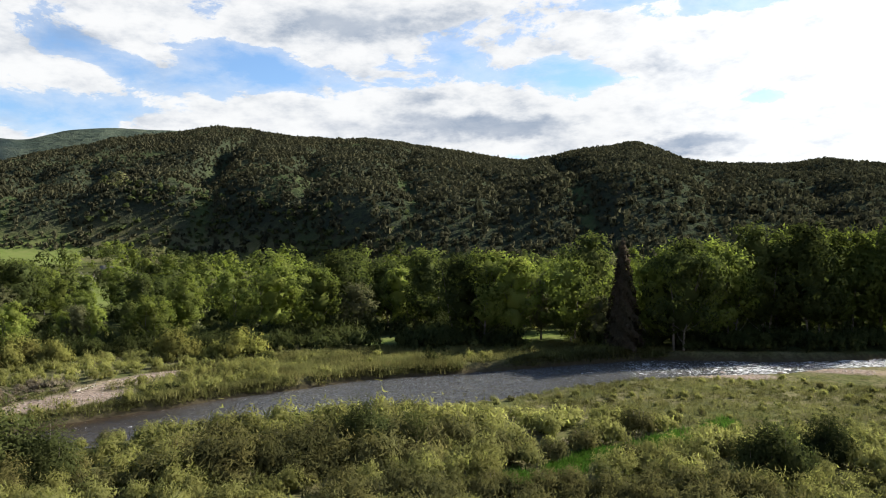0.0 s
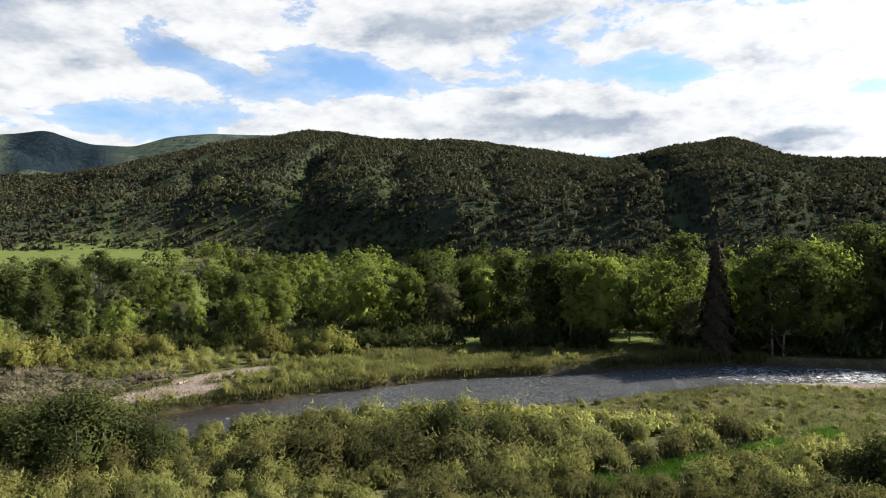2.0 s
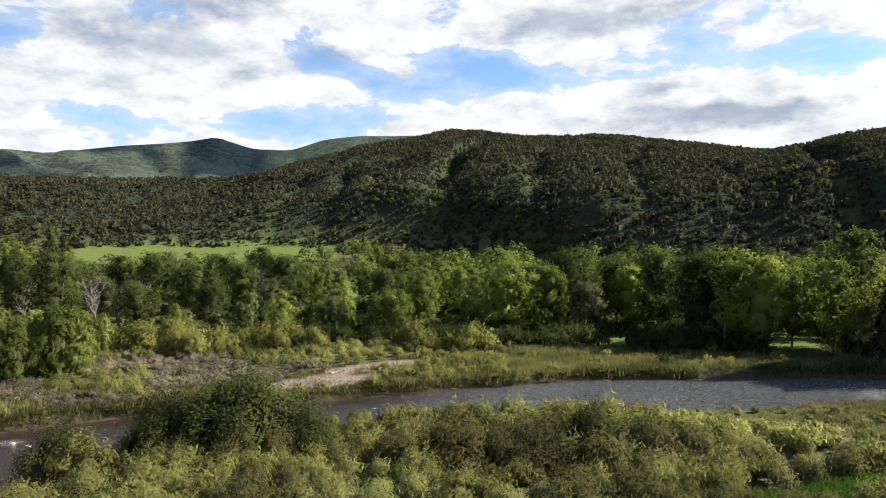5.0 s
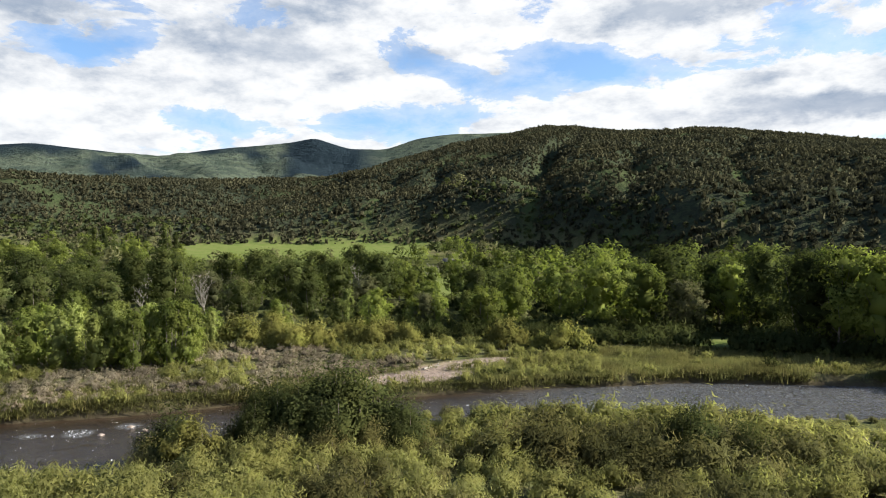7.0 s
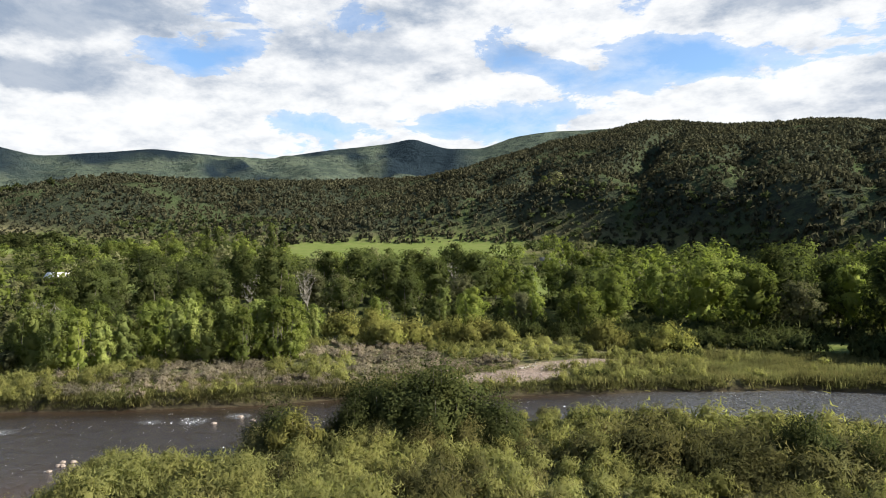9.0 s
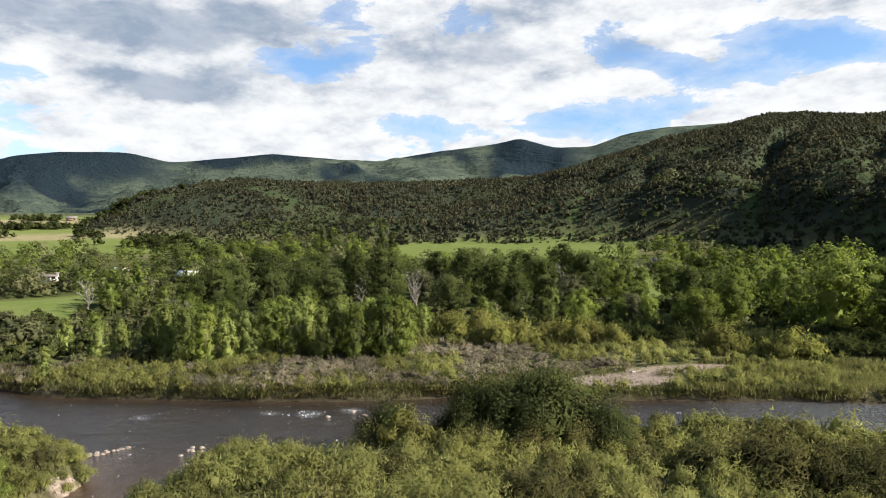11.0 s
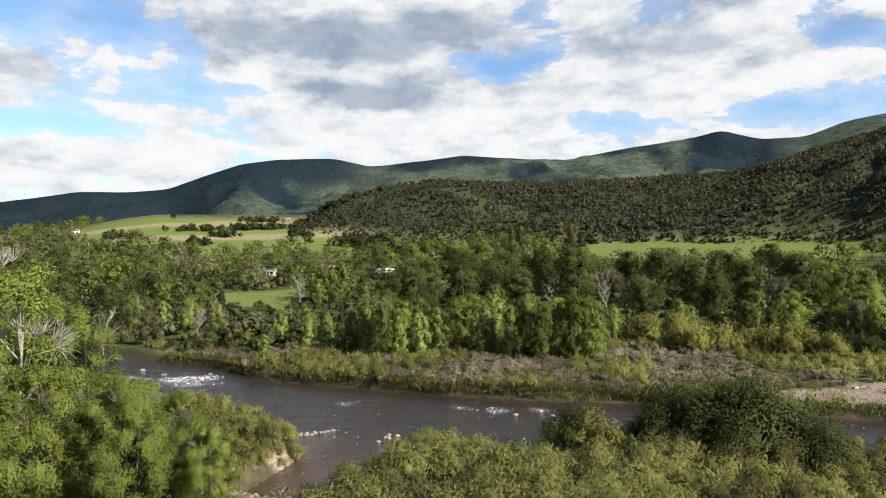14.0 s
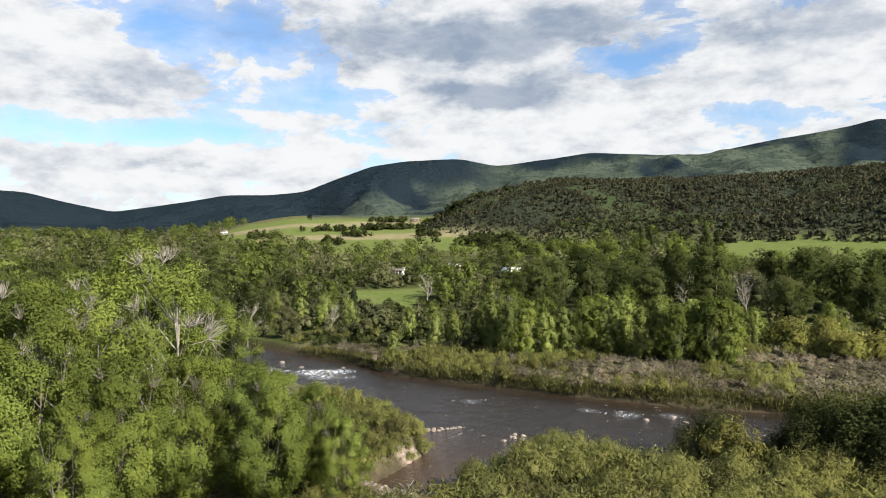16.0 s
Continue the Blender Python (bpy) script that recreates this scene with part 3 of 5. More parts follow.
def build_ground():
    az = np.concatenate([np.arange(-48, 118, 0.4), np.arange(118, 312, 3.5)])
    r = np.concatenate([np.linspace(0.01, 40, 16)[:-1], np.arange(40, 150, 0.9), 150 * 1.025 ** np.arange(0, 141)])
    A, R = np.meshgrid(np.radians(az), r, indexing="ij")
    x, y = -np.sin(A) * R, np.cos(A) * R
    z, sd, ridge = land(x.ravel(), y.ravel())
    x, y = x.ravel(), y.ravel()
    na, nr = len(az), len(r)
    i, j = np.meshgrid(np.arange(na), np.arange(nr - 1), indexing="ij")
    i2 = (i + 1) % na
    f = np.stack([i * nr + j, i * nr + j + 1, i2 * nr + j + 1, i2 * nr + j], -1).reshape(-1, 4)
    me = mesh_of("ground", np.stack([x, y, z], -1), f, None, GROUND, True)
    a, rr = polar(x, y)
    fd, gv = fields(x, y), gravel_bars(x, y, sd)
    sl = np.where(ridge, smooth(rr, foot_n(a), foot_n(a) + 30), 0)
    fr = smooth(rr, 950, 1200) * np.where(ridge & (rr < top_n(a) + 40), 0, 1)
    # wooded parts of the far hills, which take the haze-blue tint
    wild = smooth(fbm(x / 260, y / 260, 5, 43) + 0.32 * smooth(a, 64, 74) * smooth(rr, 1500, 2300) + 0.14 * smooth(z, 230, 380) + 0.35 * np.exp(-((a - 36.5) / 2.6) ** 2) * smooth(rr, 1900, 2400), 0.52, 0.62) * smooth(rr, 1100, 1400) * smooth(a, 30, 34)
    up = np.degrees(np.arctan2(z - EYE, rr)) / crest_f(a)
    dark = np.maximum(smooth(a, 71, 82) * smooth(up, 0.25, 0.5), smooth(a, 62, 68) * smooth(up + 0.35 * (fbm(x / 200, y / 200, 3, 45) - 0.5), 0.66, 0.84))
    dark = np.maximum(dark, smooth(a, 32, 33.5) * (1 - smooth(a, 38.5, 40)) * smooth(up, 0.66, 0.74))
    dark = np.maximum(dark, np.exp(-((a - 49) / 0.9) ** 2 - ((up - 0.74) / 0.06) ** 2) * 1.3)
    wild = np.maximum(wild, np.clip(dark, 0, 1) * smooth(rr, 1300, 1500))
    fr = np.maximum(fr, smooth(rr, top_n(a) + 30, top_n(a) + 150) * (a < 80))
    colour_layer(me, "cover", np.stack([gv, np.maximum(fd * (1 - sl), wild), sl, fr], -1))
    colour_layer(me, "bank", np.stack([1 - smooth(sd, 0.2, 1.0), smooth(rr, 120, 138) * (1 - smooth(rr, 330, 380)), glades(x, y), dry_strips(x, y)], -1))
    tagged(new("ground", me), "river valley floor, gravel bars and brushy hills", "ground", kind="structure")
    # water
    keep = sd < 1.5
    cell = keep[f].any(1)
    used = np.unique(f[cell])
    index = np.full(len(x), -1)
    index[used] = np.arange(len(used))
    wx, wy, ws = x[used], y[used], sd[used]
    foam = 0.6 + 0 * wx
    # white water; the wide spots at x 22 to 64 also paint sun glitter
    for cx, cy, rad, amount in ((-104.5, 22.0, 3.8, 1.3), (-105.5, 18.5, 4.2, 1.28), (-101.5, 19.5, 4.2, 1.1), (-111, 11.5, 3.6, 1.3), (-108.5, 14.5, 2.6, 1.0), (-99.5, 22.5, 3, .95), (-65, 46.5, 2.6, 1.05), (-68.5, 43.5, 2.2, .98), (-62.5, 50.5, 2.6, .95), (-78, 33, 3, .88), (-58, 55, 6, .6), (33, 104, 13, 1.05), (46, 102, 15, 1.15), (64, 105, 18, 1.2), (22, 103, 9, .85), (-75, 36, 10, .5), (-68.5, 27, 4, .5), (-36, 76, 5, .45)):
        foam = np.maximum(foam, amount * np.exp(-((wx - cx) ** 2 + (wy - cy) ** 2) / rad ** 2))
    shallow = np.exp(-((wx + 53) ** 2 + (wy - 20) ** 2) / 90) + 0.5 * smooth(ws, -2.5, 0)
    calm = 1 - np.exp(-((wx + 53) ** 2 + (wy - 20) ** 2) / 120)
    wz = WATER_Z + (0.05 + calm * (0.1 + 0.2 * smooth(wx, -48, -12))) * smooth(-ws, 0, 3) * (fbm(wx / 2.4, wy / 1.7, 3, 71) - 0.5) + 0.8 * np.maximum(0, foam - 0.6) * (fbm(wx / 1.3, wy / 1.3, 3, 73) - 0.45)
    wm = mesh_of("water", np.stack([wx, wy, wz], -1), index[f[cell]], None, WATER, True)
    # blue: chop for bump and roughness, and where the grey sheen is painted
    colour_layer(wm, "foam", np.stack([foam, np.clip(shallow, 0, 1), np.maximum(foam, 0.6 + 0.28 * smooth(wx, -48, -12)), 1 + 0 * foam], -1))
    tagged(new("water", wm), "brown fast river with ripples and white rapids", "river", kind="structure")


build_ground()


def on_land(x, y):
    return float(land(np.array([x]), np.array([y]))[0][0])

# ---- plants ----
def unit(v):
    return v / np.maximum(np.linalg.norm(v, axis=-1, keepdims=True), 1e-9)


def cards(centres, along, length, width, normals, g, jitter=0.6, loose=0.4):
    """Leaf sprays: a pointed blade at each centre, its long side roughly along the given way; the normals are those of the
    leaf mass that the sprays belong to."""
    n = len(centres)
    normals = unit(normals)
    face = unit(normals + g.normal(0, loose, (n, 3)))
    u = unit(along + g.normal(0, jitter, (n, 3)))
    u = unit(u - face * (u * face).sum(1, keepdims=True))
    w = np.cross(u, face)
    ln = (length * g.uniform(0.7, 1.3, n))[:, None]
    wd = (width * g.uniform(0.7, 1.3, n))[:, None]
    skew = w * wd * g.uniform(-0.5, 0.5, (n, 1))
    v = np.stack([centres - u * ln * 0.8 - w * wd, centres - u * ln * 0.6 + w * wd, centres + u * ln * 1.2 + skew], 1).reshape(-1, 3)
    lit = unit(normals + g.normal(0, 0.14, (n, 3)))
    return v, np.arange(3 * n).reshape(-1, 3), np.repeat(lit, 3, 0)


def tube(points, radii, sides=6):
    p = np.array(points, float)
    ring = []
    for i in range(len(p)):
        d = unit((p[min(i + 1, len(p) - 1)] - p[max(i - 1, 0)])[None])[0]
        a = unit(np.cross(d, (0.31, 0.95, 0.1) if abs(d[2]) > 0.9 else (0, 0, 1))[None])[0]
        b = np.cross(d, a)
        t = np.arange(sides) * 2 * math.pi / sides
        ring.append(p[i] + radii[i] * (np.cos(t)[:, None] * a + np.sin(t)[:, None] * b))
    v = np.vstack(ring)
    f = [(i * sides + k, i * sides + (k + 1) % sides, (i + 1) * sides + (k + 1) % sides, (i + 1) * sides + k)
         for i in range(len(p) - 1) for k in range(sides)]
    return v, np.array(f)


def joined(pieces):
    out, k = [], 0
    for a, b, *c in pieces:
        out.append((a, b + k, *c))
        k += len(a)
    return tuple(np.vstack(q) for q in zip(*out))


def round_lobe(fine=False):
    """The unit sphere as 20 or 80 triangles."""
    k = (1 + 5 ** 0.5) / 2
    v = [(-1, k, 0), (1, k, 0), (-1, -k, 0), (1, -k, 0), (0, -1, k), (0, 1, k), (0, -1, -k), (0, 1, -k), (k, 0, -1), (k, 0, 1), (-k, 0, -1), (-k, 0, 1)]
    f = [(0, 11, 5), (0, 5, 1), (0, 1, 7), (0, 7, 10), (0, 10, 11), (1, 5, 9), (5, 11, 4), (11, 10, 2), (10, 7, 6), (7, 1, 8),
         (3, 9, 4), (3, 4, 2), (3, 2, 6), (3, 6, 8), (3, 8, 9), (4, 9, 5), (2, 4, 11), (6, 2, 10), (8, 6, 7), (9, 8, 1)]
    v = unit(np.array(v, float))
    if fine:
        v, out, seen = list(v), [], {}

        def half(a, b):
            key = (min(a, b), max(a, b))
            if key not in seen:
                seen[key] = len(v)
                v.append(unit((v[a] + v[b])[None])[0])
            return seen[key]
        for a, b, c in f:
            ab, bc, ca = half(a, b), half(b, c), half(c, a)
            out += [(a, ab, ca), (b, bc, ab), (c, ca, bc), (ab, bc, ca)]
        v, f = np.array(v), out
    return v, np.array(f)


LOBE, LOBE_FINE = round_lobe(), round_lobe(True)


def lobe(centre, radii, g, fine=False, rough=0.22):
    """One uneven mass of leaves."""
    v, f = LOBE_FINE if fine else LOBE
    return v * (1 + g.normal(0, rough, (len(v), 1))) * radii + centre, f, v


def limb(base, way, length, g, bend=0.25, steps=5):
    p, w = [np.array(base, float)], np.array(way, float)
    for _ in range(steps):
        w = unit((w + g.normal(0, bend, 3) + (0, 0, 0.12))[None])[0]
        p.append(p[-1] + w * length / steps)
    return p


def crown_tree(seed, height, spread, sprays, spray=0.2, stems=1, clumps=30, low=0.2, slim=0.85, bare=0.0, lump=1.0, round_top=1.0, core=0.28):
    """A broad-leaved tree: (wood, leaves). Its crown is an egg of many leaf clumps round the ends of its limbs."""
    g = np.random.default_rng(seed)
    wood, leaf = [], []
    r0 = height * 0.016 / math.sqrt(stems)
    boles = []
    for k in range(stems):
        a = g.uniform(0, 2 * math.pi)
        off = np.array((math.cos(a), math.sin(a), 0)) * (0.09 * spread * (stems > 1))
        p = limb(off - (0, 0, 0.4), off * 0.12 + (0, 0, 1), height * g.uniform(0.78, 0.9), g, 0.06, 8)
        boles.append(p)
        wood.append(tube(p, np.linspace(r0, r0 * 0.15, 9), 7))
    z0, z1 = low * height, height
    turn = g.uniform(0, 6.28)
    skew = g.normal(0, 0.07, 2) * spread
    cs, rs = [], []
    for k in range(clumps):
        u = np.clip((k + 0.5) / clumps + g.normal(0, 0.03), 0.02, 0.98)
        wide = (1 - abs(2 * u ** round_top - 1) ** 2.4) ** 0.5
        rad = spread * g.uniform(0.12, 0.2) * (0.72 + 0.35 * wide) * lump * (30 / clumps) ** 0.33
        q = max(0.0, 0.5 * spread * wide * g.uniform(0.55, 1.12) - 0.6 * rad)
        a = turn + k * 2.4 + g.normal(0, 0.3)
        c = np.array((math.cos(a) * q + skew[0] * u, math.sin(a) * q + skew[1] * u, min(z0 + (z1 - z0) * u, z1 - 1.1 * rad * slim)))
        cs.append(c)
        rs.append(rad)
        if k % 2 == 0:
            bole = boles[k % stems]
            at = bole[int(np.clip(c[2] / height * 6.5, 1, 7))]
            wood.append(tube([at, at * 0.45 + c * 0.55 - (0, 0, 0.3), c], (r0 * 0.36, r0 * 0.22, r0 * 0.08), 4))
    cs, rs = np.array(cs), np.array(rs)
    mid = np.array((skew[0] * 0.5, skew[1] * 0.5, z0 + 0.42 * (z1 - z0)))
    dead = g.uniform(size=clumps) < bare * (cs[:, 2] > height * 0.4)
    share = rs ** 2 * ~dead
    share = (share / share.sum() * sprays).astype(int)
    for c, rad, n, gone in zip(cs, rs, share, dead):
        out = unit(((c - mid) / (spread * 0.5, spread * 0.5, (z1 - z0) * 0.5))[None])[0]
        if gone:
            for _ in range(16):
                wood.append(tube(limb(c - out * 0.4, out + g.normal(0, 0.6, 3) + (0, 0, 0.5), rad * 1.5, g, 0.3, 3), (0.03, 0.022, 0.015, 0.008), 3))
            continue
        if core:
            leaf.append(lobe(c - out * 0.15 * rad, np.array((core, core, core * slim)) * rad, g, False, 0.25))
        twigs = unit(g.normal(0, 1, (max(6, n // 9), 3)) + out * 0.45 + (0, 0, 0.25))
        reach = g.uniform(0.5, 1.2, (len(twigs), 1))
        pick = g.integers(0, len(twigs), n)
        d = twigs[pick] + g.normal(0, 0.22, (n, 3))
        leaf.append(cards(c + d * reach[pick] * rad * (1, 1, slim), d * 0.4 + (0, 0, 0.55), spray, spray * 0.5,
                          unit(d) * 0.85 + out * 0.45 + (0, 0, 0.2), g))
    for u in (0.2, 0.45, 0.7) if core > 0.2 else ():
        wide = 0.5 * spread * (1 - abs(2 * u ** round_top - 1) ** 2.4) ** 0.5
        leaf.append(lobe(np.array((skew[0] * u, skew[1] * u, z0 + (z1 - z0) * u)), np.array((0.42 * wide, 0.42 * wide, 0.15 * (z1 - z0))), g, True, 0.2))
    return joined(wood), joined(leaf)


def bush(seed, height, spread, sprays, length=0.15, width=0.04, lobes=7, upright=1.0, core_size=1.0, soft=0.15):
    """A many-stemmed shrub: (stems, leaves). Its leaves stand in a few uneven masses."""
    g = np.random.default_rng(seed)
    wood, leaf = [], []
    per = sprays // lobes
    for k in range(lobes):
        a = g.uniform(0, 2 * math.pi)
        q = math.sqrt((k + 0.3) / lobes)
        top = height * (1 - 0.42 * q * q) * g.uniform(0.8, 1.08)
        wide = spread * g.uniform(0.17, 0.26) * (7 / max(lobes, 7)) ** 0.25
        c = np.array((math.cos(a + k * 2.4) * spread * 0.34 * q, math.sin(a + k * 2.4) * spread * 0.34 * q, top * 0.55))
        radii = np.array((wide, wide, top * 0.44))
        leaf.append(lobe(c * (1, 1, 0.82), radii * (0.5, 0.5, 0.66) * core_size, g, False, 0.2))
        wood.append(tube([c * (0.3, 0.3, 0) - (0, 0, 0.3), c, c * (1.05, 1.05, 1.7)], (0.04, 0.03, 0.008), 3))
        twigs = unit(g.normal(0, 1, (max(5, per // 7), 3)) + (0, 0, 0.35))
        twigs[:, 2] = np.where(twigs[:, 2] < -0.5, -twigs[:, 2], twigs[:, 2])
        reach = g.uniform(0.5, 1.25, (len(twigs), 1))
        pick = g.integers(0, len(twigs), per)
        d = twigs[pick] + g.normal(0, 0.24, (per, 3))
        p = c + d * radii * reach[pick]
        p[:, 2] = np.maximum(p[:, 2], 0.05)
        leaf.append(cards(p, d * 0.5 + (0, 0, upright), length, width, unit(d) * 0.7 + unit(p - (0, 0, height * 0.2)) * 0.7 + (0, 0, soft), g, 0.35))
    return joined(wood), joined(leaf)


def conifer(seed, height, spread, sprays, length=0.4):
    g = np.random.default_rng(seed)
    wood = [tube([(0, 0, -0.4), (0, 0, height * 0.5), (0, 0, height)], (height * 0.016, height * 0.01, 0.02), 7)]
    h = 1 - np.sqrt(g.uniform(0.0, 1.0, sprays))
    h = 0.06 + 0.94 * h
    a = g.uniform(0, 2 * math.pi, sprays)
    whorl = np.round(h * 34) / 34 * 0.5 + h * 0.5
    q = spread * 0.5 * (1 - whorl) ** 0.7 * (0.75 + 0.25 * np.sin(a * 5 + whorl * 40)) * np.sqrt(g.uniform(0.05, 1, sprays)) + 0.08
    c = np.stack([np.cos(a) * q, np.sin(a) * q, (whorl + g.normal(0, 0.007, sprays)) * height - 0.22 * q], -1)
    way = np.stack([np.cos(a), np.sin(a), np.full(sprays, -0.25)], -1)
    for k in range(26):
        t = k * 2.4
        zz = height * (0.08 + 0.85 * k / 26)
        q2 = spread * 0.42 * (1 - k / 26)
        wood.append(tube([(0, 0, zz), (math.cos(t) * q2, math.sin(t) * q2, zz - 0.2 * q2)], (0.05, 0.015), 3))
    lit = np.stack([np.cos(a), np.sin(a), 0.45 + 0.5 * np.sin(whorl * 210)], -1)
    return joined(wood), cards(c, way, length, length * 0.4, lit, g, 0.35)


def part(name, piece, mat, parent, label=""):
    ob = new(name, mesh_of(name, *piece[:2], piece[2] if len(piece) > 2 else None, mat, True))
    ob.parent = parent
    return tagged(ob, label)


def plant(name, pieces, mat, label, category, wood=BARK, names=("trunk", "crown"), group=""):
    """An empty at the plant's base with its wood and its leaves."""
    top = new(name)
    top.empty_display_size = 0.3
    part(names[0], pieces[0], wood, top)
    part(names[1], pieces[1], mat, top)
    return tagged(top, label, category, group)


USED = set()


def put(template, x, y, scale=1.0, tall=1.0, turn=None, sink=0.05):
    """Stands a plant on the ground: the template itself first, then copies of it."""
    turn = rng.uniform(0, 360) if turn is None else turn
    m = pose(x, y, on_land(x, y) - sink, 0, 0, turn) @ Matrix.Diagonal((scale, scale, scale * tall, 1))
    if template.name in USED:
        return copy_thing(template, m)
    USED.add(template.name)
    template.matrix_basis = m
    return template


def spread_out(pieces, places, scales, tall, g):
    """Many copies of a few shapes in one mesh."""
    z = land(places[:, 0], places[:, 1])[0]
    vs, fs, ns, k = [], [], [], 0
    which = g.integers(0, len(pieces), len(places))
    for i, (v, f, *nrm) in enumerate(pieces):
        idx = np.where(which == i)[0]
        if not len(idx):
            continue
        a = g.uniform(0, 2 * math.pi, len(idx))
        c, s = np.cos(a)[:, None], np.sin(a)[:, None]
        sc = scales[idx][:, None]
        x = (v[:, 0] * c - v[:, 1] * s) * sc + places[idx, 0][:, None]
        y = (v[:, 0] * s + v[:, 1] * c) * sc + places[idx, 1][:, None]
        zz = v[:, 2] * sc * tall[idx][:, None] + z[idx][:, None] - 0.05
        vs.append(np.stack([x, y, zz], -1).reshape(-1, 3))
        if nrm:
            q = nrm[0]
            ns.append(np.stack([q[:, 0] * c - q[:, 1] * s, q[:, 0] * s + q[:, 1] * c, q[:, 2] + 0 * c], -1).reshape(-1, 3))
        fs.append((f[None] + (np.arange(len(idx)) * len(v))[:, None, None]).reshape(-1, f.shape[1]) + k)
        k += len(idx) * len(v)
    return (np.vstack(vs), np.vstack(fs), np.vstack(ns)) if ns else (np.vstack(vs), np.vstack(fs))


def stuff(name, piece, mat, label, category):
    return tagged(new(name, mesh_of(name, *piece[:2], piece[2] if len(piece) > 2 else None, mat, True)), label, category, kind="stuff")


def scatter(n, a0, a1, r0, r1, g, gap=0.0):
    """Random places in a sector, even over its area, kept apart by the gap."""
    a = np.radians(g.uniform(a0, a1, n))
    r = np.sqrt(g.uniform(r0 * r0, r1 * r1, n))
    p = np.stack([-np.sin(a) * r, np.cos(a) * r], -1)
    if gap:
        seen, keep = {}, []
        for i, (x, y) in enumerate(p):
            cx, cy = int(x // gap), int(y // gap)
            if all((x - q[0]) ** 2 + (y - q[1]) ** 2 >= gap * gap for dx in (-1, 0, 1) for dy in (-1, 0, 1) for q in seen.get((cx + dx, cy + dy), ())):
                seen.setdefault((cx, cy), []).append((x, y))
                keep.append(i)
        p = p[keep]
    return p


def place_at(az, r):
    x, y, _ = bearing(az, r)
    return x, y


# -- woods beside the river: single trees --
cottonwoods = [plant("cottonwood_tree", crown_tree(100 + k, 14.0, sp, 4600, 0.26, st, cl, lw, 0.85, 0.0, 0.94), mat, label, "tree", group="riverside cottonwoods")
               for k, (sp, st, cl, lw, mat, label) in enumerate((
                   (10.5, 2, 32, 0.14, COTTON, "leafy green cottonwood on the river flat"), (8.2, 1, 26, 0.12, COTTON, "tall green cottonwood among others"),
                   (13.0, 3, 36, 0.2, COTTON_DARK, "broad dark green cottonwood with several trunks"), (9.2, 2, 30, 0.16, COTTON_DARK, "dark green cottonwood in the wood"),
                   (10.5, 1, 28, 0.2, COTTON_GREY, "grey-green cottonwood just coming into leaf"), (9.6, 2, 30, 0.08, COTTON, "full green cottonwood leafed to the ground")))]
young = [plant("young_cottonwood", crown_tree(140 + k, 10.0, sp, 3600, 0.2, 3, 26, 0.04, 1.3, 0.0, 0.95, 0.8), mat, "slender young cottonwood clump by the river", "tree", group="young cottonwood grove")
         for k, (sp, mat) in enumerate(((5.0, FRESH), (4.4, FRESH), (5.6, COTTON)))]

# wall of trees along the far bank: bearing, distance, height
for az, r, h, k in ((14.1, 136, 15.5, 0), (10.6, 131, 14.5, 1), (7.0, 136, 11, 4), (11.6, 142, 15, 1), (4.2, 150, 15.5, 2), (1.2, 140, 17, 3), (-1.6, 128, 16.5, 2), (-3.6, 126, 17, 0),
                    (-5.6, 124, 17, 1), (-8.0, 130, 17.5, 4), (-10.2, 124, 15.5, 0), (-11.8, 132, 18, 3), (-12.6, 122, 12, 4), (-17.0, 124, 17.5, 2),
                    (-18.8, 121, 17, 3), (-20.6, 128, 18.5, 0), (-22.4, 122, 17, 2), (-24.6, 123, 17.5, 3), (-26.4, 128, 18.5, 2), (-28.2, 124, 17.5, 3),
                    (-30.0, 132, 18.5, 2), (-31.8, 135, 18, 0), (-33.6, 134, 18.5, 3), (-36, 138, 18, 1), (8.6, 150, 17, 2), (2.6, 158, 17, 0)):
    k = k if az > -15 else (0, 1, 0, 3, 1)[k]
    back = 1.1 if az < -21 else 1.0
    put(cottonwoods[k], *place_at(az, r * back), 0.95 * h * back / 14.0)
# second and third rows, and the open wood behind the willows: sector, gap, kinds, heights
for n, a0, a1, r0, r1, gap, kinds, h0, h1 in ((900, -38, 22, 142, 172, 9.5, (0, 1, 5, 0, 5, 5), 11, 15.5), (150, 22, 31, 166, 228, 12.0, (0, 5, 1, 3, 4, 2), 9, 14), (400, 31, 62, 166, 228, 12.5, (2, 3, 2, 2, 3, 4), 12, 16.5),
                                              (70, 20, 34, 134, 162, 11.0, (0, 5, 1, 0, 5, 4), 6, 11.5), (110, 34, 62, 136, 162, 12.5, (3, 5, 2, 4, 3, 2), 6, 11), (700, 60, 106, 136, 205, 11.5, (4, 0, 3, 2, 5, 1), 5, 12)):
    for x, y in scatter(n, a0, a1, r0, r1, rng, gap):
        a, r = (float(q[0]) for q in polar(np.array([x]), np.array([y])))
        if fields(np.array([x]), np.array([y]))[0] > 0.2 or river_distance(np.array([x]), np.array([y]))[0] < 3 or (58 < a < 80 and r < 150) or (70.5 < a < 78.5 and r < 200):
            continue
        put(cottonwoods[kinds[int(rng.integers(6))]], x, y, rng.uniform(h0, h1) / 15)
